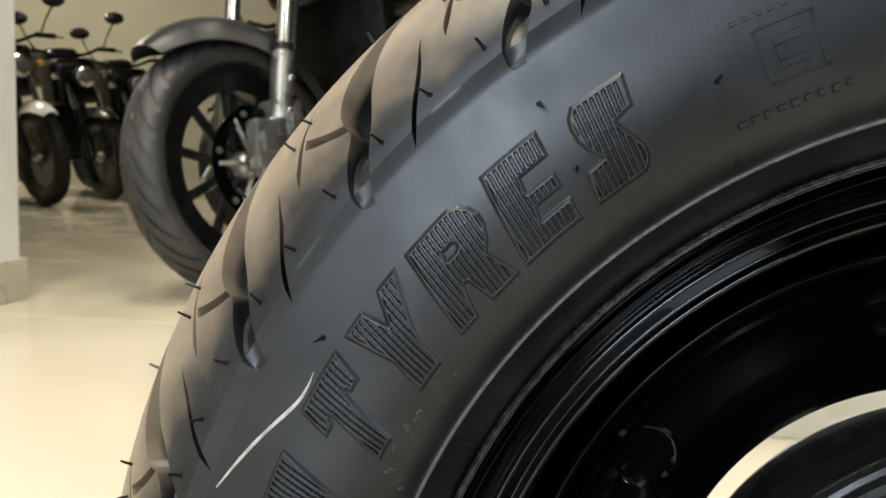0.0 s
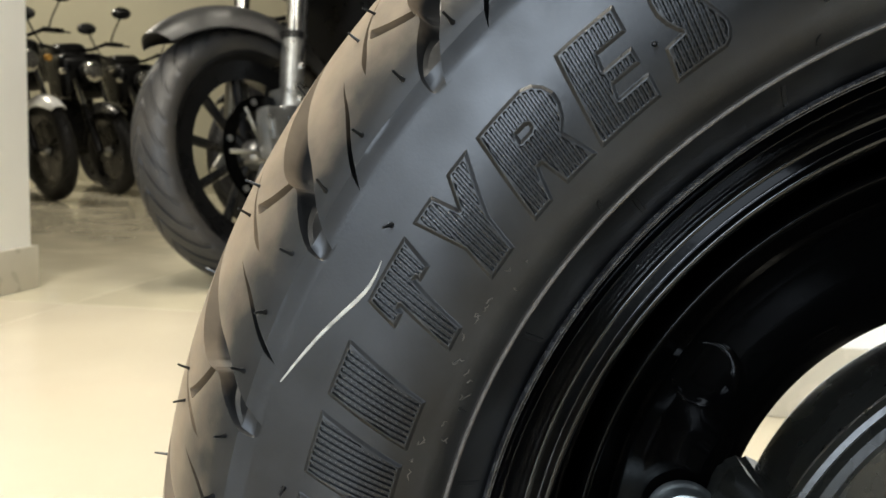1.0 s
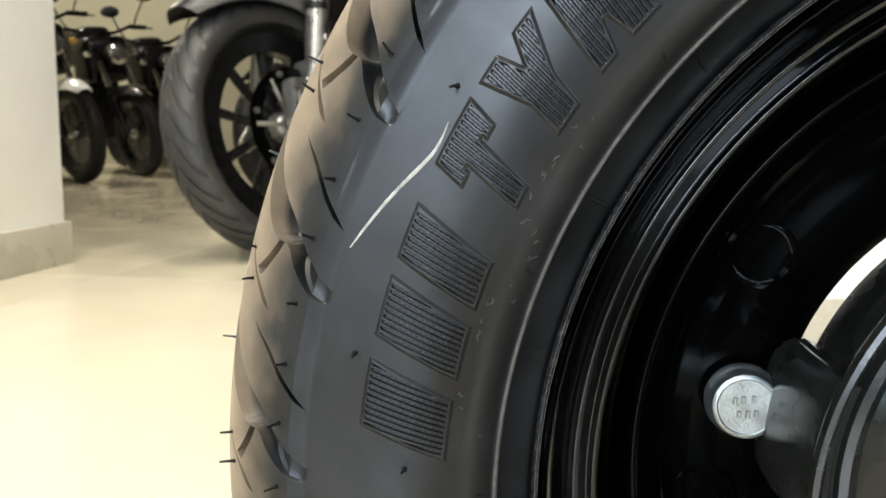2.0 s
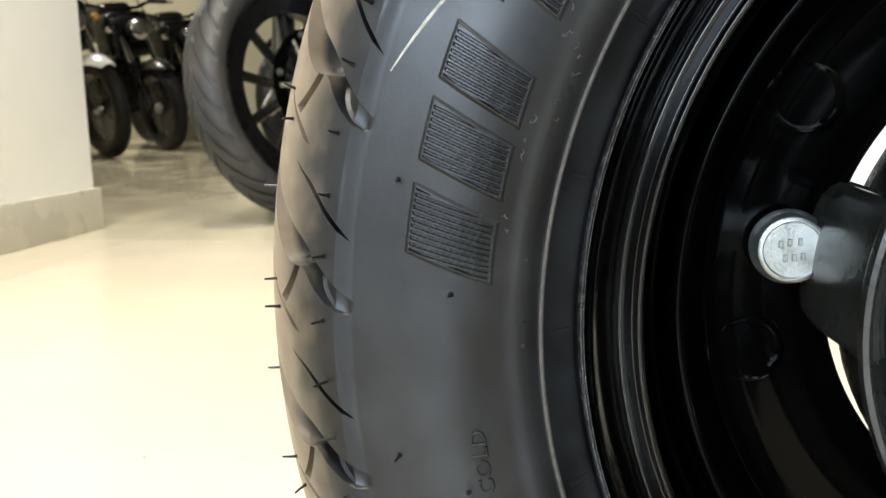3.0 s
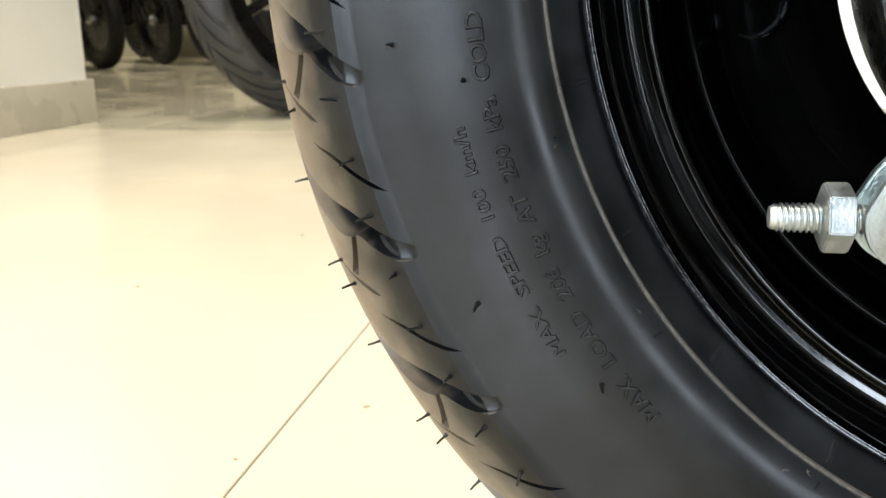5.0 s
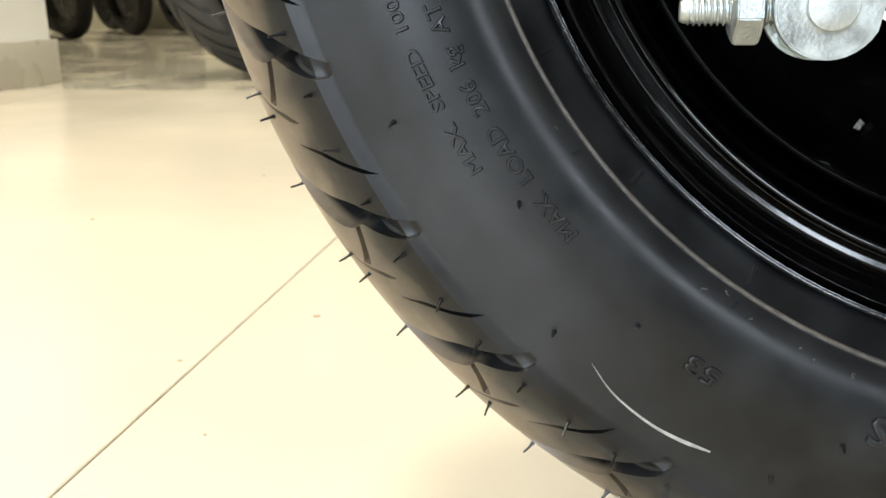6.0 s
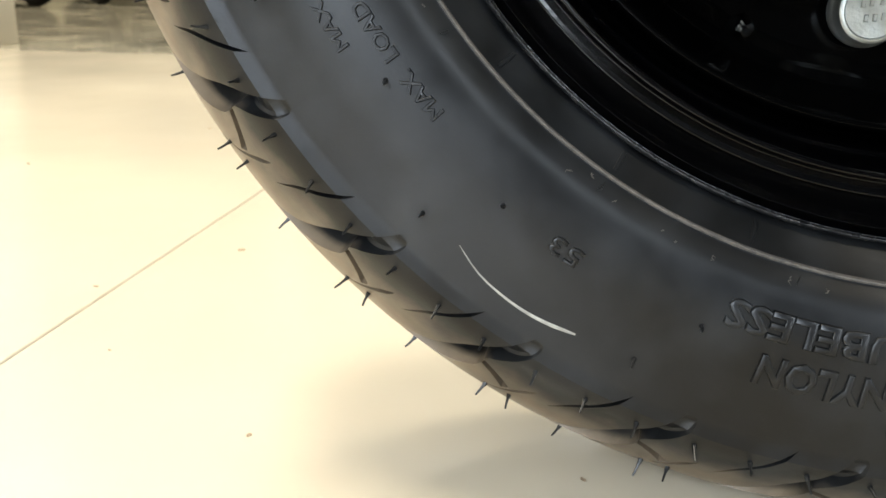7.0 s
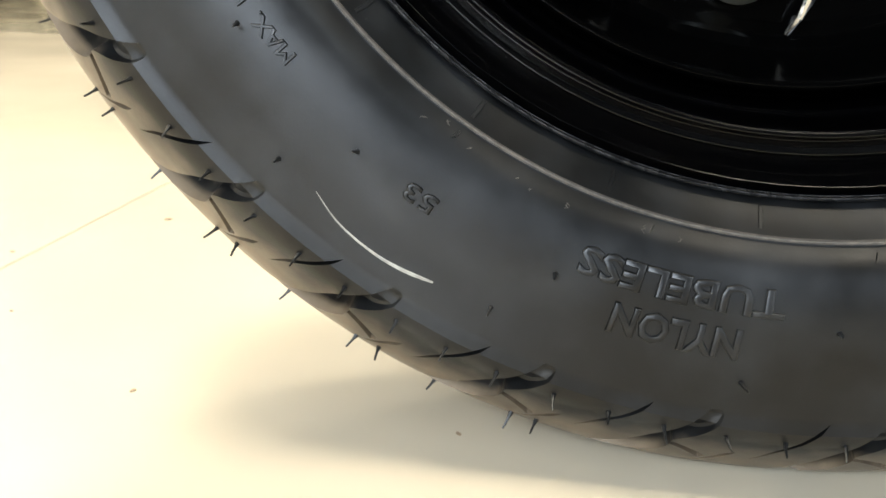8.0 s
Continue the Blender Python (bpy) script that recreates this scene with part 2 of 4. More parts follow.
WALL_X, WALL_END = -1.172, 1.78            # white wall beside the bay, and where it ends
FAR_Y = 6.9
BACK_X, BACK_Y = 0.05, 1.15                # white wall close behind the wheel, and where it begins
floor = structure("floor", (-4.6, -3.0, -0.12), (1.75, FAR_Y, -0.0035), GROUT, "polished cream and beige tiles with thin grey joints", "floor")
structure("wall_side", (WALL_X - 0.24, -3.0, 0), (WALL_X, WALL_END, 2.85), WALL_WHITE, "bright white painted wall ending in a square corner", "wall", 0.004)
structure("wall_back", (BACK_X, BACK_Y, 0), (1.75, BACK_Y + 0.2, 2.85), WALL_WHITE, "bright white painted wall close behind the wheel", "wall", 0.004)
structure("wall_far", (-4.6, FAR_Y, 0), (1.75, FAR_Y + 0.2, 2.85), WALL_OLIVE, "dim olive beige painted wall behind the parked motorcycles", "wall")
structure("wall_left", (-4.8, -3.0, 0), (-4.6, FAR_Y, 2.85), WALL_OLIVE, "plain olive beige painted wall", "wall")
# the ceiling is out of view, dark so it sends little light back down
structure("ceiling", (-4.8, -3.2, 2.85), (1.95, FAR_Y + 0.2, 3.0), CEILING, "plain charcoal ceiling, unseen and dark to cut bounced light", "ceiling")
# unseen rear wall with the window opening, dark so the rim reflects little
WX0, WX1, WZ0, WZ1 = -1.18, -0.32, 0.45, 2.45
_bm = bmesh.new()
for _lo, _hi in (((-4.6, -3.2, 0), (WX0, -3.0, 2.85)), ((WX1, -3.2, 0), (1.75, -3.0, 2.85)), ((WX0, -3.2, 0), (WX1, -3.0, WZ0)), ((WX0, -3.2, WZ1), (WX1, -3.0, 2.85))):
    box(_bm, _lo, _hi)
_ob = part("wall_rear", _bm, WALL_DARK, None)
_ob.matrix_basis = ROOM
tagged(_ob, "plain charcoal wall with a window opening, unseen and dark to cut bounced light", "wall", kind="structure")
# unseen right wall with a narrow upright window, dark to hold back fill light
VY0, VY1, VZ0, VZ1 = -1.35, -0.95, 0.08, 1.78
_bm = bmesh.new()
for _lo, _hi in (((1.75, -3.0, 0), (1.95, VY0, 2.85)), ((1.75, VY1, 0), (1.95, FAR_Y, 2.85)), ((1.75, VY0, 0), (1.95, VY1, VZ0)), ((1.75, VY0, VZ1), (1.95, VY1, 2.85))):
    box(_bm, _lo, _hi)
_ob = part("wall_right", _bm, WALL_DARK, None)
_ob.matrix_basis = ROOM
tagged(_ob, "plain charcoal wall with a narrow window opening, unseen and dark to cut bounced light", "wall", kind="structure")


def window_frame(name, place, width, height, label):
    """Four aluminium bars round an opening, with its sill at place."""
    ob = empty(name, place, label, "window", kind="structure")
    bm = bmesh.new()
    for lo, hi in (((0, 0, 0), (0.05, 0.07, height)), ((width - 0.05, 0, 0), (width, 0.07, height)), ((0.05, 0, 0), (width - 0.05, 0.07, 0.05)), ((0.05, 0, height - 0.05), (width - 0.05, 0.07, height))):
        box(bm, lo, hi, 0.003)
    part("frame", bm, ALUMINIUM, ob)


window_frame("window_1", ROOM @ pose(WX0, -3.15, WZ0), WX1 - WX0, WZ1 - WZ0, "window with a plain aluminium frame")
window_frame("window_2", ROOM @ pose(1.88, VY0, VZ0, 0, 0, 90), VY1 - VY0, VZ1 - VZ0, "narrow upright window with a plain aluminium frame")

# skirting tiles along the white wall and round its end
baseboard = empty("baseboard", ROOM, "low beige tile skirting along the white walls", "skirting", kind="structure")
SKIRT_H, SKIRT_T = 0.093, 0.011
_y = WALL_END - 0.8
_first = True
while _y > -3.0:
    _bm = bmesh.new()
    box(_bm, (WALL_X, max(_y, -2.99) + 0.001, 0.0005), (WALL_X + SKIRT_T, (_y + 0.8 + (SKIRT_T if _first else 0)) - 0.001, SKIRT_H), 0.0015)
    part("skirting_tile", _bm, SKIRT, baseboard)
    _first = False
    _y -= 0.8
_bm = bmesh.new()
box(_bm, (WALL_X - 0.24, WALL_END, 0.0005), (WALL_X - 0.001, WALL_END + SKIRT_T, SKIRT_H), 0.0015)
part("skirting_tile", _bm, SKIRT, baseboard)
for _x in (BACK_X, BACK_X + 0.8, BACK_X + 1.6):
    _bm = bmesh.new()
    box(_bm, (_x + 0.001, BACK_Y - SKIRT_T, 0.0005), (min(_x + 0.8, 1.75) - 0.001, BACK_Y, SKIRT_H), 0.0015)
    part("skirting_tile", _bm, SKIRT, baseboard)

# ceiling panels
for _px, _py, _watts in PANELS:
    lamp = empty("ceiling_light", ROOM @ pose(_px, _py, 2.85), "square white ceiling panel light, switched on", "ceiling light", "ceiling panel lights")
    _bm = bmesh.new()
    for _lo, _hi in (((-0.3, -0.3, -0.03), (-0.27, 0.3, 0)), ((0.27, -0.3, -0.03), (0.3, 0.3, 0)), ((-0.27, -0.3, -0.03), (0.27, -0.27, 0)), ((-0.27, 0.27, -0.03), (0.27, 0.3, 0))):
        box(_bm, _lo, _hi, 0.002)
    part("frame", _bm, FRAME, lamp)
    _bm = bmesh.new()
    box(_bm, (-0.269, -0.269, -0.02), (0.269, 0.269, -0.012))
    part("diffuser", _bm, DIFFUSER, lamp)

# ---- the scooter wheel ----
HUB = (0.124, 0.1593, 0.2154)
wheel = empty("scooter_wheel", pose(*HUB, -0.53, 0, -7.3), "black scooter wheel with a new rubber tyre standing on the floor", "wheel")
CENTRE_A = -0.036                              # the tyre's middle plane
PROFILE = [(-0.0125, 0.1395), (-0.006, 0.1445), (-0.0012, 0.1483), (-0.0002, 0.1488), (0.0004, 0.1494), (0.0006, 0.1500), (0.0022, 0.1512), (0.0045, 0.1532), (0.0059, 0.1552), (0.0068, 0.1571),
           (0.0076, 0.1598), (0.0083, 0.1634), (0.0087, 0.1675), (0.0088, 0.171), (0.0087, 0.1745), (0.00845, 0.178), (0.0081, 0.181), (0.0078, 0.1838), (0.0075, 0.1872), (0.0072, 0.1902), (0.00708, 0.1912), (0.00706, 0.1920), (0.0072, 0.1935),
           (0.00745, 0.1953), (0.0065, 0.198), (0.0018, 0.2043), (-0.0035, 0.2096), (-0.0085, 0.2140), (-0.014, 0.2172), (-0.022, 0.2194), (-0.030, 0.2204), (-0.036, 0.2207)]
EDGE = (0.00745, 0.1953)                         # the sharp outer edge of the tread blocks
FLAT_Z = -HUB[2] + 0.0012                      # where the loaded tyre lies flat on the floor


def side_a(r):
    return float(np.interp(r, [p[1] for p in PROFILE[:25]], [p[0] for p in PROFILE[:25]]))


def on_side(theta, r, h=0.0):
    """A place on the viewer's sidewall, h metres proud."""
    t = radians(theta)
    return Vector((r * math.cos(t), -(side_a(r) + h), r * math.sin(t)))


# tread: every pitch has one swept groove, a short cross groove, a shoulder sipe and a crown sipe
GROOVE_U = ((-9, 1.6), (0, 1.5), (2, 1.1), (5, 0.35), (8, -0.45), (11, -1.25), (15, -2.1), (20, -2.9), (25, -3.8), (30, -5.0), (36, -6.8), (43, -9.0), (50, -10.6), (60, -12.2))
GROOVE_L = ((-9, 1.7), (-0.6, 1.75), (0.2, 2.1), (1.2, 2.35), (3, 2.35), (5, 2.15), (8, 1.5), (12, 0.5), (15, -0.3), (18, -0.3), (22, -0.5), (27, -1.4), (33, -3.3), (38, -6.0), (43, -8.95), (50, -10.55), (60, -12.15))
GROOVE_D = ((-9, 0.0), (0.2, 0.0), (0.9, 0.2), (1.6, 0.7), (3.2, 1.2), (5.0, 1.7), (7, 2.7), (10, 4.2), (14, 7.0), (30, 7.8), (37, 5.0), (43, 0.0), (60, 0.0))
PITCHES = [151.28 + 360 / 29 * (_k - 5) for _k in range(30)]


def tread_mesh():
    ta = np.array(PROFILE)
    seg = np.r_[0, np.cumsum(np.hypot(*np.diff(ta, axis=0).T))] * 1000
    seg = seg - np.interp(0.1906, ta[:, 1], seg)     # millimetres from the foot of the shoulder
    e = PROFILE.index(EDGE)
    edge_s = seg[e]
    total = seg[-1]
    rows = np.unique(np.r_[seg[:e], -5, -3, -2, np.linspace(-1.7, 0.5, 9), seg[e - 1], edge_s, edge_s + 0.12, np.linspace(0, 14, 15), np.linspace(14, 28, 15), 16.35, 16.5, 16.75, 17.5, 18.25, 18.5, 18.65, np.linspace(28, 44, 17), np.linspace(44, total, 9)].round(4))
    sharp_at = np.unique(np.r_[seg, np.linspace(0.3, total, 400)])
    fa, fr = np.interp(sharp_at, seg, ta[:, 0]), np.interp(sharp_at, seg, ta[:, 1])
    crown = sharp_at > edge_s + 0.05
    fa[crown], fr[crown] = catmull(tuple(zip(seg[e:], ta[e:, 0])), sharp_at[crown]), catmull(tuple(zip(seg[e:], ta[e:, 1])), sharp_at[crown])
    da, dr = np.gradient(fa, sharp_at), np.gradient(fr, sharp_at)
    lift = np.clip(np.minimum((rows - 4) / 11, (42 - rows) / 18), 0, 1)
    lift = lift * lift * (3 - 2 * lift)
    cross = np.clip(np.minimum((rows - 16.4) / 0.35, (18.6 - rows) / 0.35), 0, 1) * 4.0
    cols_th, cols_dep, cols_s = [], [], []
    for k in range(29):
        pitch = PITCHES[k + 1] - PITCHES[k]

        def column(place, depth, shift=0.0):
            """One line of the tread; place and depth are worked out along it, and shift lets it climb."""
            s = rows + lift * shift
            up_edge = catmull(GROOVE_U, s)
            low_edge = np.maximum(catmull(GROOVE_L, s), up_edge + 0.03)
            sipe_b, sipe_a = up_edge + 6.6, up_edge + pitch - 3.85
            wb = np.clip(np.minimum((s - 17.8) / 1.5, (37 - s) / 16), 0, 1) * 0.5 + 0.004
            wa = np.clip(np.minimum((s - 1.6) / 3, (22 - s) / 9), 0, 1) * 0.42 + 0.004
            marks = {"up": up_edge, "low": low_edge, "b0": sipe_b - wb / 2, "b1": sipe_b + wb / 2, "a0": sipe_a - wa / 2, "a1": sipe_a + wa / 2, "next": up_edge + pitch}
            first, last, u = place
            cols_th.append(PITCHES[k] + marks[first] + u * (marks[last] - marks[first]))
            kind, amount = depth
            cols_dep.append(amount * {"groove": np.maximum(catmull(GROOVE_D, s), 0), "cross": cross, "b": np.clip(np.minimum((s - 17.8) / 1.0, (37 - s) / 3), 0, 1) * 3.4,
                                      "a": np.clip(np.minimum((s - 1.6) / 3, (22 - s) / 4), 0, 1) * 3.2}[kind])
            cols_s.append(s)
        for u, d in ((0, 0), (0.04, 0.92), (0.16, 1), (0.45, 1), (0.72, 0.9), (0.9, 0.62), (1, 0)):
            column(("up", "low", u), ("groove", d))
        for u, cut in ((0.03, 1), (0.15, 1), (0.3, 1), (0.45, 1), (0.6, 1), (0.75, 1), (0.86, 1), (0.93, 0)):
            column(("low", "b0", u), ("cross", cut), 8.3 * u)
        for u, d in ((0, 0), (0.16, 0.85), (0.5, 1), (0.84, 0.85), (1, 0)):
            column(("b0", "b1", u), ("b", d), 8.3)
        for u in np.linspace(0, 1, 8)[1:-1]:
            column(("b1", "a0", u), ("a", 0), 8.3 * (1 - u))
        for u, d in ((0, 0), (0.16, 0.85), (0.5, 1), (0.84, 0.85), (1, 0)):
            column(("a0", "a1", u), ("a", d))
        for u in np.linspace(0, 1, 7)[1:-1]:
            column(("a1", "next", u), ("a", 0))
    th, dep, ss = np.radians(np.array(cols_th)), np.array(cols_dep) / 1000, np.array(cols_s)
    a, r = np.interp(ss, sharp_at, fa), np.interp(ss, sharp_at, fr)
    ga, gr = np.interp(ss, sharp_at, da), np.interp(ss, sharp_at, dr)
    ln = np.hypot(ga, gr)
    na, nr = gr / ln, np.abs(ga) / ln                # outward normal of the section
    flank = np.clip((12 - ss) / 12, 0, 1)            # cuts on the shoulder go straight in from the side
    na, nr = na + flank * (0.97 - na), nr + flank * (0.24 - nr)
    aa, rr = a - dep * na, r - dep * nr
    run = np.clip(ss / 20, 0, 1) * 0.0013            # the cover sits a hair off centre on the rim
    rr = rr + run * np.cos(th - radians(140))
    th2, aa2, rr2 = np.c_[th, th[:, -2::-1]], np.c_[aa, (2 * CENTRE_A - aa)[:, -2::-1]], np.c_[rr, rr[:, -2::-1]]
    nc, nrow = th2.shape
    xyz = np.stack([rr2 * np.cos(th2), -aa2, np.maximum(rr2 * np.sin(th2), FLAT_Z)], -1).reshape(-1, 3)
    i, j = np.meshgrid(np.arange(nc), np.arange(nrow - 1), indexing="ij")
    p, q = i * nrow + j, ((i + 1) % nc) * nrow + j
    quads = np.stack([p, p + 1, q + 1, q], -1).reshape(-1, 4)
    return xyz.tolist(), quads.tolist()


_v, _f = tread_mesh()
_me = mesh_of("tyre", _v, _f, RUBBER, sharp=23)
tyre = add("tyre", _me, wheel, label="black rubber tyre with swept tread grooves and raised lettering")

# raised lettering, each letter with a rim and fine slanted ribs
LETTERS = {
    "T": [[(0, 1), (1, 1), (1, 0.62), (0.76, 0.62), (0.76, 0.68), (0.7, 0.68), (0.7, 0), (0.3, 0), (0.3, 0.68), (0.24, 0.68), (0.24, 0.62), (0, 0.62)]],
    "Y": [[(0, 1), (0.36, 1), (0.53, 0.68), (0.66, 1), (1, 1), (0.77, 0.40), (0.77, 0), (0.29, 0), (0.29, 0.40)]],
    "R": [[(0.03, 0), (0.01, 1), (0.7, 1), (0.84, 0.95), (0.95, 0.86), (1.03, 0.74), (1.04, 0.62), (1, 0.5), (0.9, 0.39), (1.14, 0), (0.64, 0), (0.5, 0.33), (0.44, 0.33), (0.36, 0)],
          [(0.42, 0.715), (0.56, 0.715), (0.61, 0.69), (0.61, 0.65), (0.57, 0.63), (0.42, 0.63)]],
    "E": [[(0.04, 0), (0.02, 1), (1, 1), (1.05, 0.72), (0.56, 0.72), (0.55, 0.56), (1.04, 0.56), (1.08, 0.39), (0.6, 0.39), (0.58, 0.25), (1.14, 0.25), (1.18, 0)]],
    "S": [[(0.99, 0.98), (1.03, 0.65), (0.72, 0.6), (0.82, 0.5), (0.97, 0.34), (1.06, 0.24), (1.08, 0.15), (1.04, 0.06), (0.95, 0.01), (0.05, 0), (0.05, 0.34), (0.36, 0.37), (0.18, 0.52), (0.08, 0.65), (0.04, 0.78), (0.05, 0.89), (0.15, 0.98)]],
    "block": [[(0, 0), (0, 1), (1, 1), (1, 0)]],
}
LETTER_R0, LETTER_H, SLANT = 0.1597, 0.0195, 1.9


def letter_mesh(loops, theta0, width):
    """A letter in one skin: a low flat border all round and deep slanted grooves inside it."""
    wx, wy, step = width * 0.00297, LETTER_H, 0.00015
    x_lo, x_hi = min(q[0] for q in loops[0]) - 0.05, max(q[0] for q in loops[0]) + 0.05
    nx, ny = int((x_hi - x_lo) * wx / step), int(1.1 * wy / step)
    x, y = np.meshgrid(np.linspace(x_lo, x_hi, nx + 1), np.linspace(-0.05, 1.05, ny + 1), indexing="ij")
    lean = (1 - y) * SLANT * 0.00297                 # the letters lean, so distances are taken on the leaning cell
    px, py = x * wx - lean, y * wy
    near, inside = np.full(x.shape, 1.0), np.zeros(x.shape, bool)
    for loop in loops:
        for (ax, ay), (bx, by) in zip(loop, loop[1:] + loop[:1]):
            inside ^= ((ay > y) != (by > y)) & (x < ax + (y - ay) * (bx - ax) / (by - ay if by != ay else 1.0))
            qx, qy = ax * wx - (1 - ay) * SLANT * 0.00297, ay * wy
            ex, ey = bx * wx - (1 - by) * SLANT * 0.00297 - qx, by * wy - qy
            u = np.clip(((px - qx) * ex + (py - qy) * ey) / (ex * ex + ey * ey), 0, 1)
            near = np.minimum(near, np.hypot(px - qx - u * ex, py - qy - u * ey))
    d = np.where(inside, near, -near)
    rim = np.clip((d + 0.0003) / 0.0009, 0, 1)
    top = 0.00062 * rim * rim * (3 - 2 * rim) - 0.00008 * (d < -0.0003)
    phase = ((px * 0.985 - py * 0.17) / 0.00128) % 1.0
    rib = np.clip((0.31 - np.abs(phase - 0.5)) / 0.09, 0, 1)
    field = np.clip((d - 0.0008) / 0.00018, 0, 1)   # the grooves stop short of the border
    h = top - field * (1 - rib) * 0.00060
    r = LETTER_R0 + py
    th = np.radians(theta0 - x * width + (1 - y) * SLANT)
    a = np.interp(r, [q[1] for q in PROFILE[:25]], [q[0] for q in PROFILE[:25]]) + h
    xyz = np.stack([r * np.cos(th), -a, r * np.sin(th)], -1).reshape(-1, 3)
    i, j = np.meshgrid(np.arange(nx), np.arange(ny), indexing="ij")
    k = (i * (ny + 1) + j).ravel()
    keep = (d[:-1, :-1] > -0.0004).ravel() & (d[1:, 1:] > -0.0004).ravel()
    k = k[keep]
    used, back = np.unique(np.stack([k, k + 1, k + ny + 2, k + ny + 1], -1), return_inverse=True)
    return xyz[used].tolist(), back.reshape(-1, 4).tolist()


for _ch, _t0, _w in (("T", 154.4, 4.9), ("Y", 148.4, 5.8), ("R", 141.6, 5.8), ("E", 134.6, 4.65), ("S", 127.9, 4.45)):
    add("raised_letter", mesh_of("raised_letter", *letter_mesh(LETTERS[_ch], _t0, _w), RUBBER, sharp=30), tyre)
for _t0, _w in ((161.3, 4.0), (167.0, 4.4), (173.6, 5.0)):       # plain ribbed blocks
    add("raised_block", mesh_of("raised_block", *letter_mesh(LETTERS["block"], _t0, _w), RUBBER, sharp=30), tyre)


def sidewall_text(words, start, end, r0, cap, height=0.0007, weight=-0.006):
    """Small raised words that read clockwise round the sidewall, tops outwards."""
    cu = bpy.data.curves.new("words", "FONT")
    cu.body, cu.size, cu.resolution_u = words, 1.0, 2
    cu.extrude, cu.bevel_depth, cu.bevel_resolution, cu.offset = 0.0, 0.034, 2, weight
    ob = bpy.data.objects.new("words", cu)
    scene.collection.objects.link(ob)
    me = bpy.data.meshes.new_from_object(ob.evaluated_get(bpy.context.evaluated_depsgraph_get()))
    bpy.data.objects.remove(ob)
    bm = bmesh.new()
    bm.from_mesh(me)
    bpy.data.meshes.remove(me)
    bmesh.ops.remove_doubles(bm, verts=bm.verts, dist=1e-5)
    xs = [v.co.x for v in bm.verts]
    x0, x1 = min(xs), max(xs)
    top = 0.69
    bmesh.ops.delete(bm, geom=[v for v in bm.verts if v.co.z < -0.001], context="VERTS")
    for v in bm.verts:
        v.co = on_side(start + (v.co.x - x0) / (x1 - x0) * (end - start), r0 + v.co.y / top * cap, -0.00012 + (height + 0.00012) * v.co.z / 0.034)
    return part("raised_lettering", bm, RUBBER, tyre, sharp=40)


sidewall_text("MAX.  SPEED  100  km/h", 214.3, 195.3, 0.1706, 0.0030, 0.0006)
sidewall_text("MAX.  LOAD  206  kg  AT  250  kPa  COLD", 222.8, 187.1, 0.1624, 0.0035, 0.0006)
sidewall_text("53", 239.0, 236.1, 0.1659, 0.0043)
sidewall_text("TUBELESS", 268.2, 251.1, 0.1595, 0.0062, weight=0.012)
sidewall_text("NYLON", 265.3, 255.1, 0.1699, 0.0070, weight=0.012)


def bar(theta0, theta1, r0, r1, h=0.0004):
    """A plain raised bar in place of a mark that cannot be read."""
    n = 8
    verts, faces = [], []
    for i in range(n + 1):
        t = theta0 + (theta1 - theta0) * i / n
        verts += [on_side(t, r0, -0.0003), on_side(t, r0 + 0.0002, h), on_side(t, r1 - 0.0002, h), on_side(t, r1, -0.0003)]
    for i in range(n):
        faces += [(i * 4 + k, i * 4 + k + 1, i * 4 + k + 5, i * 4 + k + 4) for k in range(3)]
    faces += [(3, 2, 1, 0), (n * 4, n * 4 + 1, n * 4 + 2, n * 4 + 3)]
    return verts, faces


# a square emblem and small worn marks higher up
add("raised_emblem", mesh_of("raised_emblem", *join(bar(115.6, 111.6, 0.1737, 0.1744, 0.0003), bar(115.6, 111.6, 0.1628, 0.1635, 0.0003), bar(115.6, 115.3, 0.1635, 0.1737, 0.0003), bar(111.9, 111.6, 0.1635, 0.1737, 0.0003),
                                                    bar(114.6, 112.7, 0.1698, 0.1716, 0.0003), bar(114.6, 112.7, 0.1652, 0.1668, 0.0003), bar(114.6, 114.0, 0.1668, 0.1698, 0.0003)), RUBBER), tyre)
_rng = random.Random(3)
for _i in range(9):
    add("raised_mark", mesh_of("raised_mark", *bar(118.6 - _i * 0.95, 118.1 - _i * 0.95 + _rng.uniform(-0.12, 0.1), 0.1574 + _rng.uniform(0, 0.0006), 0.1592, 0.0006), RUBBER), tyre)
for _i in range(5):
    add("raised_mark", mesh_of("raised_mark", *bar(116.6 - _i * 0.8, 116.15 - _i * 0.8, 0.1763, 0.1773, 0.0003), RUBBER), tyre)


def stroke(points, widths, mat, name, h=0.00022, label=""):
    """A thin strip of something smeared or stuck on the sidewall, along (theta, r) points."""
    verts, faces = [], []
    for i, (t, r) in enumerate(points):
        t1, r1 = points[min(i + 1, len(points) - 1)]
        t0, r0 = points[max(i - 1, 0)]
        d = Vector((radians(t1 - t0) * r, r1 - r0)).normalized()
        nx, ny = -d.y, d.x
        w = widths[i] / 2
        for s, hh in ((-1, -0.0002), (-0.6, h), (0.6, h), (1, -0.0002)):
            verts.append(on_side(t + math.degrees(s * w * nx / r), r + s * w * ny, hh))
    n = len(points)
    for i in range(n - 1):
        faces += [(i * 4 + k, i * 4 + k + 1, i * 4 + k + 5, i * 4 + k + 4) for k in range(3)]
    return add(name, mesh_of(name, verts, faces, mat), tyre, label=label)


def smooth_path(keys, n=14):
    u = np.linspace(0, len(keys) - 1, n)
    idx = list(range(len(keys)))
    return list(zip(catmull(tuple(zip(idx, [k[0] for k in keys])), u), catmull(tuple(zip(idx, [k[1] for k in keys])), u)))


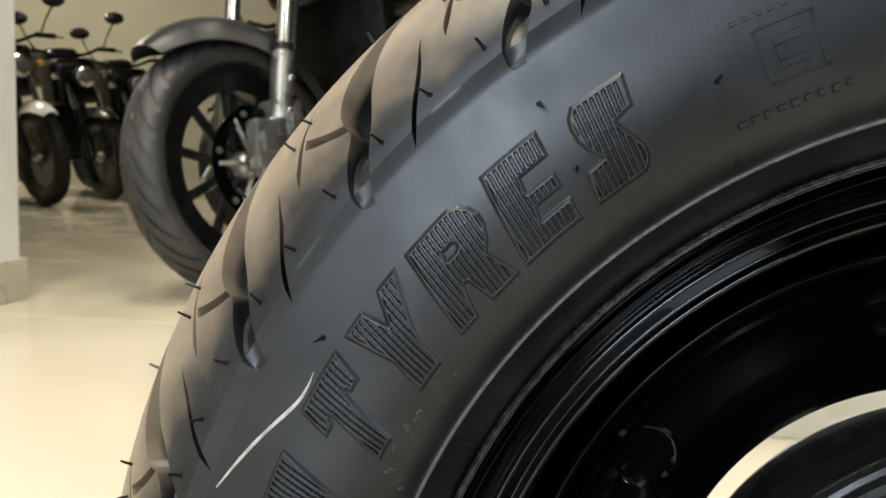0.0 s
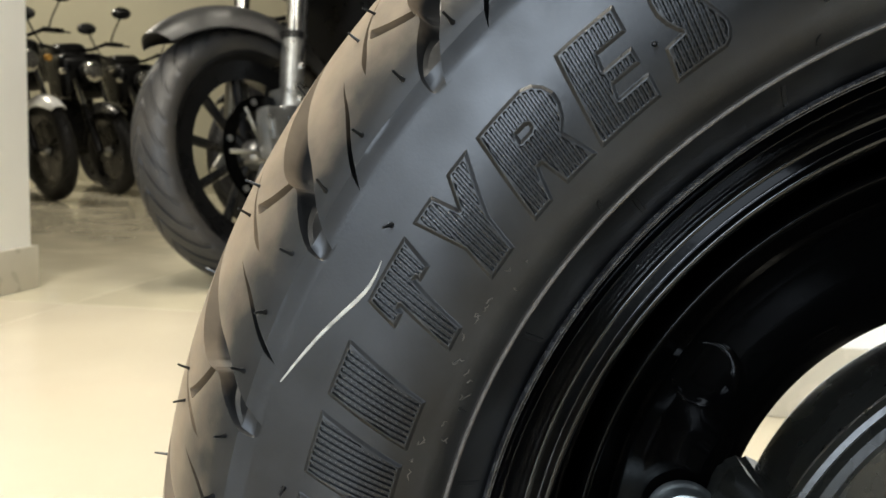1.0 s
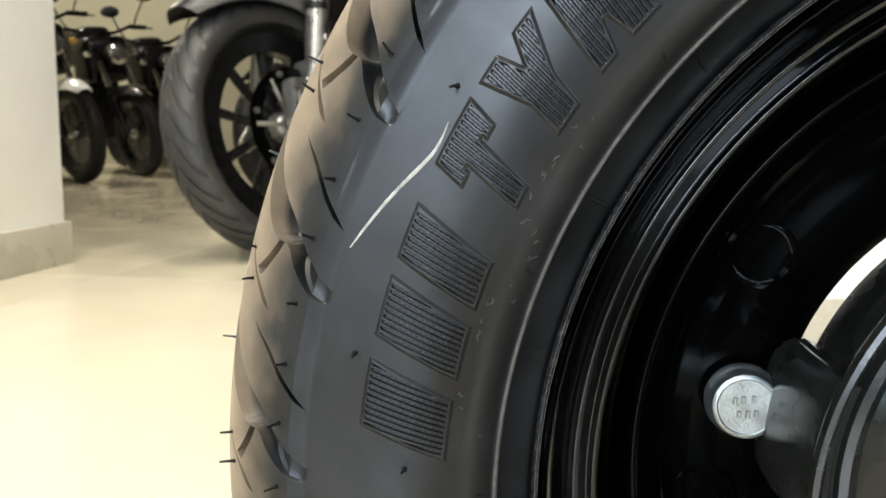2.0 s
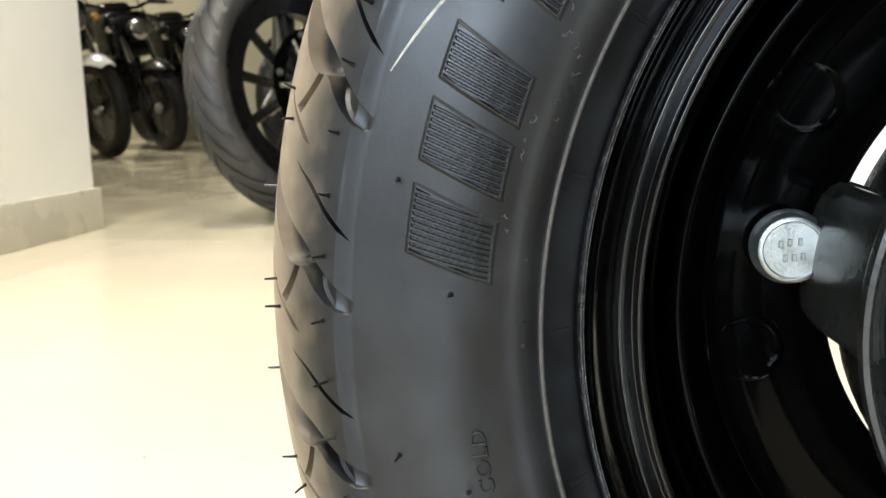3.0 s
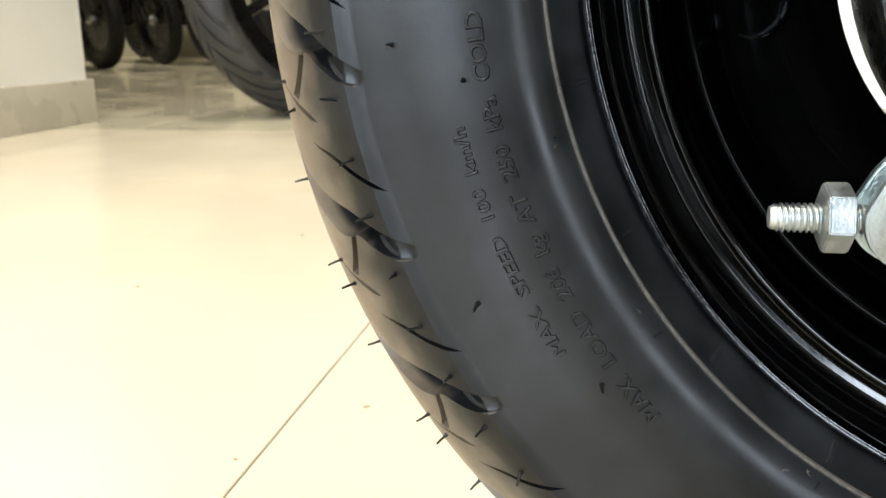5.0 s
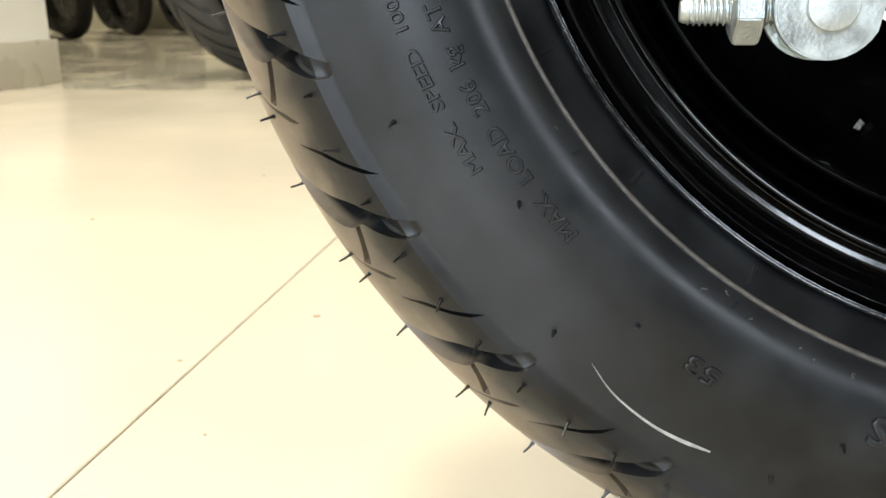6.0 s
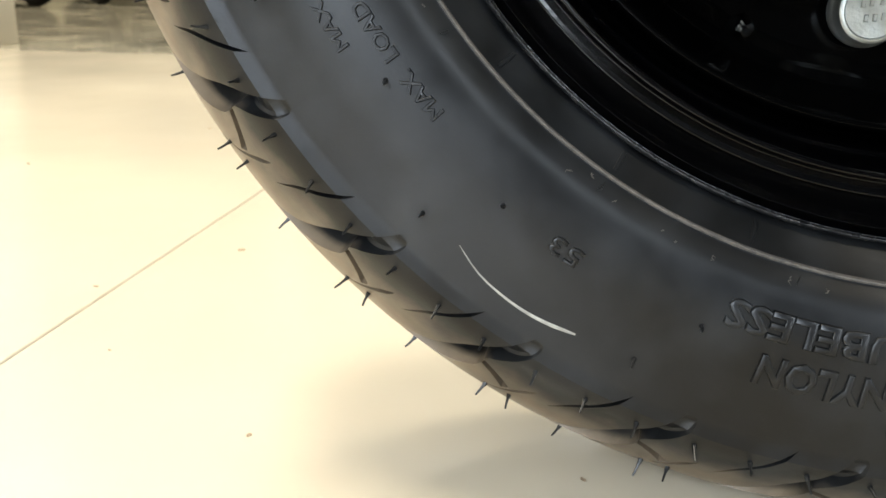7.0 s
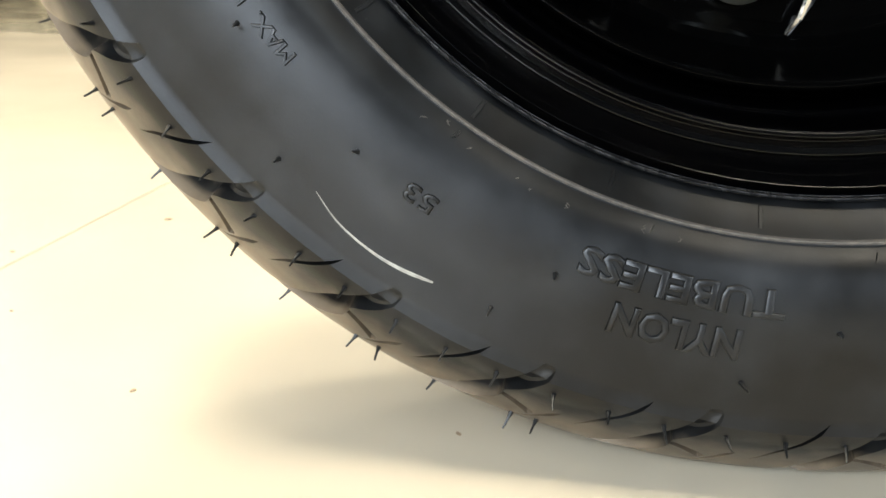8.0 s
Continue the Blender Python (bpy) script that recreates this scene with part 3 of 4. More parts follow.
stroke(smooth_path([(161.9, 0.1899), (157.9, 0.1854), (154.4, 0.1811), (152.8, 0.1804), (151.6, 0.1808)]), [0.0004, 0.0007, 0.0009, 0.0010, 0.0010, 0.0011, 0.0011, 0.0010, 0.0009, 0.0008, 0.0006, 0.0004, 0.0003, 0.0002], CHALK, "chalk_mark", label="pale chalky scuff line")
stroke(smooth_path([(230.9, 0.1826), (233.6, 0.1853), (236.9, 0.1862), (239.4, 0.1857), (241.9, 0.1843)]), [0.0001, 0.0003, 0.0004, 0.0005, 0.0006, 0.0007, 0.0008, 0.0009, 0.0010, 0.0011, 0.0012, 0.0012, 0.0010, 0.0006], CHALK, "chalk_mark", label="pale chalky scuff line")
_rng = random.Random(5)
for _i in range(34):                                  # little flakes of moulding flash near the bead
    _t, _r = (_rng.uniform(146, 172), _rng.uniform(0.1515, 0.1585)) if _i < 22 else (_rng.uniform(172, 275), _rng.uniform(0.1512, 0.1545))
    _pts, _q = [], (_t, _r)
    for _k in range(5):
        _pts.append(_q)
        _q = (_q[0] + _rng.uniform(-0.32, 0.32), _q[1] + _rng.uniform(-0.0006, 0.0007))
    stroke(_pts, [0.0001, 0.0003, 0.0004, 0.0003, 0.0001], DUST, "rubber_flake", 0.0002)
for _t in (100.1, 119.7, 139.4, 159.1, 178.8, 198.4, 217.7, 237.0, 256.3, 275.6):          # moulding nicks on the bead line and short ridges below it
    stroke([(_t - 0.25, 0.1528), (_t, 0.1521), (_t + 0.12, 0.151)], [0.0003, 0.0009, 0.0005], RUBBER, "bead_nick", 0.0005)
for _t in np.arange(237.4 - 14.3 * 8, 300, 14.3):
    stroke([(_t, 0.1432), (_t, 0.1452), (_t - 0.1, 0.1475)], [0.0012, 0.0016, 0.0012], RUBBER, "bead_ridge", 0.0004)

add("bead_line", mesh_of("bead_line", *lathe([(-0.0010, 0.14855), (0.0007, 0.1488), (0.0009, 0.1491), (0.0008, 0.1495), (-0.0004, 0.1499)], 360), DUST), tyre, label="thin raised line round the bead")

# moulding hairs
_hair = tube([(0, 0, -0.0004), (0, 0, 0.0004), (0.00012, 0, 0.0014), (0.0003, 0, 0.0026), (0.0006, 0, 0.0037)], 0.0003, 6, [0.00075, 0.0006, 0.00036, 0.00032, 0.00026])
HAIR = mesh_of("rubber_hair", *_hair, RUBBER)
_rng = random.Random(11)
_ta = np.array(PROFILE)
_seg = np.r_[0, np.cumsum(np.hypot(*np.diff(_ta, axis=0).T))] * 1000
_seg = _seg - np.interp(0.1906, _ta[:, 1], _seg)


def hair(theta, a, r, na, nr, length=1.0):
    t = radians(theta)
    p = Vector((r * math.cos(t), -a, r * math.sin(t)))
    nrm = Vector((nr * math.cos(t), -na, nr * math.sin(t)))
    nrm += Vector((_rng.uniform(-0.2, 0.2), _rng.uniform(-0.2, 0.2), _rng.uniform(-0.2, 0.2)))
    if p.z + nrm.normalized().z * 0.004 < FLAT_Z + 0.0005:
        return
    m = Matrix.Translation(p) @ nrm.to_track_quat("Z", "X").to_matrix().to_4x4() @ pose(0, 0, 0, 0, 0, _rng.uniform(0, 360)) @ Matrix.Diagonal((1, 1, length * _rng.uniform(1.0, 1.3), 1))
    add("rubber_hair", HAIR, tyre, m)


for _k in range(29):
    for _dt, _s in ((-5.45, 8.0), (-1.45, 8.0), (2.9, 8.0), (3.0, 28.5), (1.2, 31.0), (-4.6, 39.0)):
        _th = PITCHES[_k] + _dt
        _a, _r = np.interp(_s, _seg, _ta[:, 0]), np.interp(_s, _seg, _ta[:, 1])
        _g = 1.0
        _d0, _d1 = np.interp(_s - _g, _seg, _ta[:, 0]) - np.interp(_s + _g, _seg, _ta[:, 0]), np.interp(_s + _g, _seg, _ta[:, 1]) - np.interp(_s - _g, _seg, _ta[:, 1])
        _ln = math.hypot(_d0, _d1)
        hair(_th, _a, _r, _d1 / _ln, _d0 / _ln)
for _th in (109.0, 128.7, 149.3, 168.7, 188.6, 208.0, 227.3, 246.6, 266.0, 285.5):
    hair(_th, side_a(0.1829), 0.1829, 1.0, 0.12, 0.9)
for _th in (118.7, 129.3, 176.4, 192.0, 218.0, 231.4, 249.9, 272.5, 291.0, 310.0):
    hair(_th, side_a(0.1684), 0.1684, 1.0, 0.0, 0.8)

def rounded(profile, radius, steps=3):
    """A closed profile with every corner turned into a small arc."""
    out, n = [], len(profile)
    for i in range(n):
        a, p, b = Vector(profile[i - 1]), Vector(profile[i]), Vector(profile[(i + 1) % n])
        d0, d1 = (a - p), (b - p)
        cut = min(radius, d0.length * 0.4, d1.length * 0.4)
        p0, p1 = p + d0.normalized() * cut, p + d1.normalized() * cut
        for k in range(steps + 1):
            u = k / steps
            q = (1 - u) ** 2 * p0 + 2 * u * (1 - u) * p + u * u * p1
            out.append((q.x, q.y))
    return out


# rim: pressed steel, the barrel with its flanges and the dished disc
BARREL = [(-0.0135, 0.1394), (-0.0085, 0.1409), (-0.0074, 0.1402), (-0.0108, 0.1387), (-0.0070, 0.1377), (-0.0188, 0.1328), (-0.0172, 0.1318), (-0.0196, 0.1285), (-0.0162, 0.1274), (-0.0170, 0.1261), (-0.0325, 0.1242), (-0.0335, 0.1228), (-0.0500, 0.1214)]
_inner = [(a, r) for a, r in BARREL]
_inner += [(-0.0600, 0.1216), (-0.0640, 0.1240), (-0.0690, 0.1300), (-0.0720, 0.1360)]
_inner += [(-0.0740, 0.1395), (-0.0735, 0.1402), (-0.0700, 0.1380), (-0.0560, 0.1260), (-0.0500, 0.1240), (-0.0420, 0.1245), (-0.0370, 0.1310), (-0.0250, 0.1370), (-0.0160, 0.1388)]
rim = add("rim", mesh_of("rim", *lathe(rounded(_inner, 0.0006, 4), 360, closed=True), GLOSS_BLACK, sharp=50), wheel, label="gloss black pressed steel rim")
add("rim_lip", mesh_of("rim_lip", *lathe([(-0.0100, 0.1410), (-0.0092, 0.1414), (-0.0082, 0.1413), (-0.0075, 0.1406), (-0.0080, 0.1398)], 300), LIP_BLACK, sharp=60), rim)
DISC = [(-0.0505, 0.1222), (-0.0495, 0.1198), (-0.0375, 0.1188), (-0.0346, 0.1180), (-0.0336, 0.1170), (-0.0342, 0.1159), (-0.0400, 0.1140), (-0.0530, 0.1090), (-0.0565, 0.1055), (-0.0580, 0.1010), (-0.0590, 0.0920),
        (-0.0610, 0.0840), (-0.0655, 0.0768), (-0.0672, 0.0748), (-0.0680, 0.0742), (-0.0695, 0.0748), (-0.0690, 0.0770), (-0.0640, 0.0850), (-0.0620, 0.0930), (-0.0610, 0.1015), (-0.0590, 0.1075), (-0.0550, 0.1115), (-0.0530, 0.1222)]
disc = add("wheel_disc", mesh_of("wheel_disc", *lathe(rounded(DISC, 0.0012), 240, closed=True), DISC_BLACK, sharp=40), wheel, label="gloss black dished wheel disc")


def at_wheel(theta, r, a):
    t = radians(theta)
    return Matrix.Translation((r * math.cos(t), -a, r * math.sin(t)))


_dimple = lathe([(-0.0048, 0.0), (-0.0046, 0.0020), (-0.0040, 0.0040), (-0.0030, 0.0058), (-0.0016, 0.0073), (-0.0002, 0.0083), (0.0003, 0.0090), (-0.0025, 0.0100)][::-1], 40)
DIMPLE = mesh_of("dimple", *_dimple, BOWL_BLACK, sharp=60)
for _t in (148.0, 190.5, 30.0, 330.0):
    add("dimple", DIMPLE, disc, at_wheel(_t, 0.0975, -0.0572))

# faceted chrome nuts and a bright clip behind the disc's rim
def facet_nut(theta, r, a, size, lean):
    ring = []
    for x, k in ((0.0, 0.55), (0.0012, 0.95), (0.0050, 1.0), (0.0066, 0.7)):
        ring.append([(size * k * math.cos(radians(60 * i + 10)), -x, size * k * math.sin(radians(60 * i + 10))) for i in range(6)])
    verts = [p for row in ring for p in row]
    faces = [(q * 6 + i, q * 6 + (i + 1) % 6, q * 6 + 6 + (i + 1) % 6, q * 6 + 6 + i) for q in range(3) for i in range(6)] + [tuple(range(6)), tuple(range(23, 17, -1))]
    return add("chrome_nut", mesh_of("chrome_nut", verts, faces, DARK_CHROME, smooth=False), disc, at_wheel(theta, r, a) @ pose(0, 0, 0, lean, 0, lean), "small faceted chrome nut")


facet_nut(243.2, 0.1012, -0.0570, 0.0030, 24)
add("clip", mesh_of("clip", *tube([(0.0, 0, -0.0060), (0.0022, -0.001, -0.0015), (0.0048, -0.0015, 0.0035), (0.0060, 0.0, 0.0085)], 0.0013, 8, [0.0007, 0.0013, 0.0015, 0.0012]), CHROME), disc, at_wheel(270.8, 0.0985, -0.0520), "bright bent steel clip")

# hub: the brake drum with its four ears
DRUM = [(-0.100, 0.0150), (-0.100, 0.040), (-0.095, 0.044), (-0.064, 0.046), (-0.061, 0.060), (-0.0600, 0.0715), (-0.0585, 0.0730), (-0.0535, 0.0745), (-0.0400, 0.0752), (-0.0240, 0.0758), (-0.0150, 0.0766), (-0.0135, 0.0788), (-0.0110, 0.0794),
        (-0.0090, 0.0788), (-0.0086, 0.0776), (-0.0105, 0.0764), (-0.0180, 0.0752), (-0.0220, 0.0726), (-0.0228, 0.0716), (-0.0205, 0.0700), (-0.0200, 0.0680), (-0.0240, 0.0650), (-0.0250, 0.0520), (-0.0190, 0.0440), (-0.0170, 0.0300), (-0.0100, 0.0270), (-0.0080, 0.0150)]
hub = add("brake_drum", mesh_of("brake_drum", *lathe(DRUM, 200), DRUM_BLACK, sharp=30), wheel, label="satin black cast brake drum")
add("axle", mesh_of("axle", *join(tube([(0, 0.11, 0), (0, -0.012, 0)], 0.0148, 24), tube([(0, -0.011, 0), (0, -0.02, 0)], 0.011, 6)), ZINC_DULL), wheel, label="dull steel axle")


def lug_mesh(theta, half, r0, r1, a0, a1):
    """A cast lug on the drum's edge, a curved block with rounded corners."""
    bm = bmesh.new()
    n = 10
    grid = []
    for i in range(n + 1):
        f = -1 + 2 * i / n
        t = radians(theta + half * f)
        top = r1 - (r1 - r0) * 0.4 * abs(f) ** 9
        grid.append([bm.verts.new((r * math.cos(t), -a, r * math.sin(t))) for a, r in ((a0, r0), (a0, top), (a1, top - 0.0004), (-0.0200, 0.0762), (-0.0200, r0))])
    for p, q in zip(grid, grid[1:]):
        for k in range(5):
            bm.faces.new((p[k], p[(k + 1) % 5], q[(k + 1) % 5], q[k]))
    bm.faces.new(grid[0])
    bm.faces.new(grid[-1][::-1])
    bmesh.ops.recalc_face_normals(bm, faces=bm.faces)
    bmesh.ops.bevel(bm, geom=[e for e in bm.edges if e.calc_face_angle(0) > 0.6], offset=0.0014, segments=3, affect="EDGES")
    return bm


BOLT = [(-0.0015, 0.0), (-0.0015, 0.0100), (0.0004, 0.0102), (0.0012, 0.0100), (0.0018, 0.0095), (0.0022, 0.0092), (0.0058, 0.0090), (0.0066, 0.0087), (0.0070, 0.0081), (0.0071, 0.0077), (0.0068, 0.0073), (0.0068, 0.0)]
BOLT_ME = mesh_of("bolt", *lathe(BOLT, 40), ZINC, sharp=35)
MARK_ME = mesh_of("bolt_mark", [(-0.0004, -0.00705, -0.0008), (0.0004, -0.00705, -0.0008), (0.0004, -0.00705, 0.0008), (-0.0004, -0.00705, 0.0008), (-0.0007, -0.0066, -0.0011), (0.0007, -0.0066, -0.0011), (0.0007, -0.0066, 0.0011), (-0.0007, -0.0066, 0.0011)],
                  [(0, 1, 2, 3), (0, 4, 5, 1), (1, 5, 6, 2), (2, 6, 7, 3), (3, 7, 4, 0)], ZINC)
for _i, _t in enumerate((172.0, 262.0, 352.0, 82.0)):
    part("lug", lug_mesh(_t + 1.0, 15.5, 0.071, 0.0826, -0.0600, -0.0440), DRUM_BLACK, hub, sharp=30)
    bolt = add("bolt", BOLT_ME, hub, at_wheel(_t, 0.0878, -0.0540), "zinc-plated flange bolt with small stamped marks")
    for _x, _z in ((-0.003, 0.0015), (-0.0008, 0.002), (0.0018, 0.0022), (-0.0018, -0.0022), (0.0004, -0.002), (0.0026, -0.0017)):
        add("bolt_mark", MARK_ME, hub, at_wheel(_t, 0.0878, -0.0540) @ Matrix.Translation((_x, 0, _z)))

# brake lever: two plates, the pin, and the adjuster screw with its nut
PIN = (-0.0736, -0.0611)
PIVOT = (-0.049, 0.015)


def lever_outline(r0, r1):
    (x0, z0), (x1, z1) = PIN, PIVOT
    d = math.degrees(math.atan2(z1 - z0, x1 - x0))
    pts = [(x0 + r0 * math.cos(radians(d + 100 + a)), z0 + r0 * math.sin(radians(d + 100 + a))) for a in range(0, 161, 10)]
    ux, uz = math.cos(radians(d)), math.sin(radians(d))
    waist = ((0.0060, 0.0090), (0.0095, 0.0076), (0.0130, 0.0064), (0.0175, 0.0057), (0.0240, 0.0054), (0.0320, 0.0056))
    for along, half in waist:
        pts.append((x0 + ux * along + uz * half, z0 + uz * along - ux * half))
    pts += [(x1 + r1 * math.cos(radians(d - 80 + a)), z1 + r1 * math.sin(radians(d - 80 + a))) for a in range(0, 161, 16)]
    for along, half in waist[::-1]:
        pts.append((x0 + ux * along - uz * half, z0 + uz * along + ux * half))
    return pts


def plate(name, outline, y, thick, mat, parent, label=""):
    bm = bmesh.new()
    v, f = slab(outline, thick)
    vs = [bm.verts.new((p[0], p[1] + y, p[2])) for p in v]
    for face in f:
        bm.faces.new([vs[i] for i in face])
    bmesh.ops.recalc_face_normals(bm, faces=bm.faces)
    bmesh.ops.bevel(bm, geom=[e for e in bm.edges if abs(e.verts[0].co.y - e.verts[1].co.y) < 1e-5], offset=0.0005, segments=2, affect="EDGES")
    return part(name, bm, mat, parent, label, sharp=40)


lever = plate("brake_lever", lever_outline(0.0102, 0.0115), -0.0235, 0.0028, ZINC, wheel, "zinc-plated steel brake lever with an adjuster screw")
plate("rear_plate", lever_outline(0.0106, 0.0110), -0.0135, 0.0028, ZINC_DULL, lever)
add("lever_shaft", mesh_of("lever_shaft", *tube([(PIVOT[0], -0.029, PIVOT[1]), (PIVOT[0], 0.02, PIVOT[1])], 0.0062, 20), ZINC_DULL), lever)
add("pin", mesh_of("pin", *moved(lathe([(-0.0100, 0.0), (-0.0100, 0.0046), (0.0100, 0.0046), (0.0112, 0.0048), (0.0116, 0.0046), (0.0118, 0.0040), (0.0116, 0.0)], 28), Matrix.Translation((PIN[0], -0.0145, PIN[1]))), ZINC), lever)
_trunnion = tube([(PIN[0] - 0.0075, -0.0175, PIN[1]), (PIN[0] + 0.0075, -0.0175, PIN[1])], 0.0046, 20)
add("trunnion", mesh_of("trunnion", *_trunnion, ZINC_DULL), lever)


def thread(x0, x1, y, z, radius, depth, lead, per=20):
    """A screw along x with a real helical thread and a rounded tip at x0."""
    turns = (x1 - x0) / lead
    n = int(turns * per)
    sect = ((0.0, -depth), (0.28, 0.0), (0.45, 0.0), (0.73, -depth))
    verts, faces = [], []
    for i in range(n + 1):
        for du, dr in sect:
            u = i / per + du
            t = 2 * math.pi * i / per
            fade = min(1.0, u / 1.6)
            r = (radius + dr) * (0.86 + 0.14 * fade)
            verts.append((x0 + u * lead, y + r * math.cos(t), z + r * math.sin(t)))
    for i in range(n):
        faces += [(i * 4 + k, i * 4 + k + 1, i * 4 + k + 5, i * 4 + k + 4) for k in range(3)]
        if i + per <= n:
            faces.append((i * 4 + 3, (i + per) * 4, (i + per + 1) * 4, (i + 1) * 4 + 3)) if i + per + 1 <= n else None
    core = tube([(x0 - 0.0004, y, z), (x0 + 0.0003, y, z), (x1, y, z)], radius - depth, 20, [radius * 0.7, radius * 0.84, radius - depth])
    return join((verts, faces), core)


screw = add("adjuster_screw", mesh_of("adjuster_screw", *thread(-0.1003, -0.074, -0.0172, -0.0618, 0.00305, 0.0005, 0.00115), ZINC, sharp=50), lever, label="bright threaded adjuster screw")


def hex_nut(x0, x1, y, z, af):
    rc = af / math.sqrt(3)
    verts, faces = [], []
    for x, k in ((x0, 0.86), (x0 + 0.0006, 1.0), (x1 - 0.0006, 1.0), (x1, 0.86)):
        for i in range(6):
            t = radians(60 * i + 14)
            verts.append((x, y + rc * k * math.sin(t), z + rc * k * math.cos(t)))
    for s in range(3):
        faces += [(s * 6 + i, s * 6 + (i + 1) % 6, s * 6 + 6 + (i + 1) % 6, s * 6 + 6 + i) for i in range(6)]
    faces += [tuple(range(6)), tuple(range(23, 17, -1))]
    return verts, faces


bm_nut = bmesh.new()
_v, _f = hex_nut(-0.0909, -0.0851, -0.0172, -0.0616, 0.0125)
_vs = [bm_nut.verts.new(p) for p in _v]
for _face in _f:
    bm_nut.faces.new([_vs[i] for i in _face])
bmesh.ops.recalc_face_normals(bm_nut, faces=bm_nut.faces)
bmesh.ops.bevel(bm_nut, geom=list(bm_nut.edges), offset=0.00025, segments=2, affect="EDGES")
part("lock_nut", bm_nut, ZINC, lever, "six-sided zinc lock nut", sharp=25)

# ---- the motorcycle behind ----


def chevron_tyre(big_r, half_w, bead_r, pitches, segs_per=8, depth=0.0045):
    """A round-shouldered road tyre with slanted grooves; its axle is the local y axis."""
    q = np.radians(np.linspace(-128, 128, 45))
    sec_h = (big_r - bead_r) * 0.56
    a = half_w * np.sin(q)
    r = (big_r - sec_h) + sec_h * np.cos(q) * np.where(np.cos(q) > 0, 1, 1.25)
    n = pitches * segs_per
    verts, faces = [], []
    land = np.clip((np.cos(q) - 0.12) / 0.25, 0, 1)
    for i in range(n):
        k, u = divmod(i, segs_per)
        off = {0: 0.0, 1: 0.04, 2: 0.24, 3: 0.28}.get(u, 0.28 + 0.72 * (u - 3) / (segs_per - 3))
        cut = 1.0 if u in (1, 2) else 0.0
        th = 2 * np.pi * (k + off) / pitches + np.abs(a) / half_w * 2 * np.pi / pitches * 1.9
        d = cut * depth * land * np.where(np.abs(a) < half_w * 0.1, 0, 1)
        rr = r - d * np.cos(q)
        aa = a - d * np.sin(q)
        verts += [(float(rr[j] * math.cos(th[j])), float(aa[j]), float(rr[j] * math.sin(th[j]))) for j in range(len(q))]
    m = len(q)
    for i in range(n):
        p, s = i * m, ((i + 1) % n) * m
        faces += [(p + j, p + j + 1, s + j + 1, s + j) for j in range(m - 1)]
    return verts, faces


def front_wheel(parent, big_r, half_w, rim_r, spokes, tyre_mat, spoke_mat, deep=0.032):
    """Tyre, rim, spokes, hub and brake disc round the local origin."""
    add("front_tyre", mesh_of("front_tyre", *chevron_tyre(big_r, half_w, rim_r + 0.004, 30), tyre_mat, sharp=35), parent, label="dusty black road tyre with slanted grooves")
    w = half_w * 0.72
    section = [(w, rim_r + 0.012), (w + 0.003, rim_r + 0.008), (w - 0.002, rim_r - 0.004), (w * 0.6, rim_r - 0.016), (w * 0.45, rim_r - deep), (-w * 0.45, rim_r - deep), (-w * 0.6, rim_r - 0.016), (-w + 0.002, rim_r - 0.004), (-w - 0.003, rim_r + 0.008), (-w, rim_r + 0.012)]
    wheel_rim = add("wheel_rim", mesh_of("wheel_rim", *lathe(section, 96, closed=True), BLACK_PLASTIC), parent, label="black alloy wheel rim")
    for i in range(spokes):
        t = 360 / spokes * i + 12
        one = tube([(0.03, 0, 0), (0.08, 0.004, 0), (rim_r - 0.024, 0.0, 0)], 0.01, 8, [0.017, 0.011, 0.013])
        add("spoke", mesh_of("spoke", *moved(one, pose(0, 0, 0, 0, t, 0)), spoke_mat), wheel_rim)
    add("wheel_hub", mesh_of("wheel_hub", *lathe([(0.055, 0.0), (0.055, 0.016), (0.045, 0.03), (0.03, 0.036), (-0.03, 0.036), (-0.045, 0.03), (-0.055, 0.016), (-0.055, 0.0)], 40), ALLOY), wheel_rim)
    return wheel_rim


bike = empty("motorcycle", pose(-0.505, 2.11, 0.300, -9, 0, 55), "dark motorcycle with a dusty front tyre and grey mudguard", "motorcycle")
front_wheel(bike, 0.305, 0.056, 0.238, 10, RUBBER_OLD, BLACK_PLASTIC, 0.06)
_disc = []
for _r0, _r1, _w in ((0.100, 0.132, 0.005),):
    _disc.append(lathe([(0.066 - _w / 2, _r0), (0.066 - _w / 2, _r1), (0.066 + _w / 2, _r1), (0.066 + _w / 2, _r0)], 72, closed=True))
brake_disc = add("brake_disc", mesh_of("brake_disc", *join(*_disc), DISC_BLACK), bike, label="dark steel brake disc")
for _i in range(6):
    add("disc_bolt", mesh_of("disc_bolt", *moved(tube([(0.118, -0.064, 0), (0.118, -0.073, 0)], 0.008, 10), pose(0, 0, 0, 0, 60 * _i + 14, 0)), ALLOY), brake_disc)
    add("disc_arm", mesh_of("disc_arm", *moved(tube([(0.03, -0.062, 0), (0.118, -0.066, 0)], 0.006, 6), pose(0, 0, 0, 0, 60 * _i, 0)), ALLOY), brake_disc)
_bm = bmesh.new()
box(_bm, (0.035, -0.115, 0.04), (0.12, -0.045, 0.15), 0.012)
box(_bm, (0.05, -0.13, 0.06), (0.1, -0.11, 0.13), 0.008)
box(_bm, (0.06, -0.136, 0.075), (0.09, -0.128, 0.115), 0.004)
box(_bm, (-0.04, -0.12, -0.02), (0.035, -0.075, 0.1), 0.014)
box(_bm, (-0.03, -0.13, 0.02), (0.015, -0.115, 0.07), 0.006)
part("caliper", _bm, ALLOY, bike, "cast alloy brake caliper")
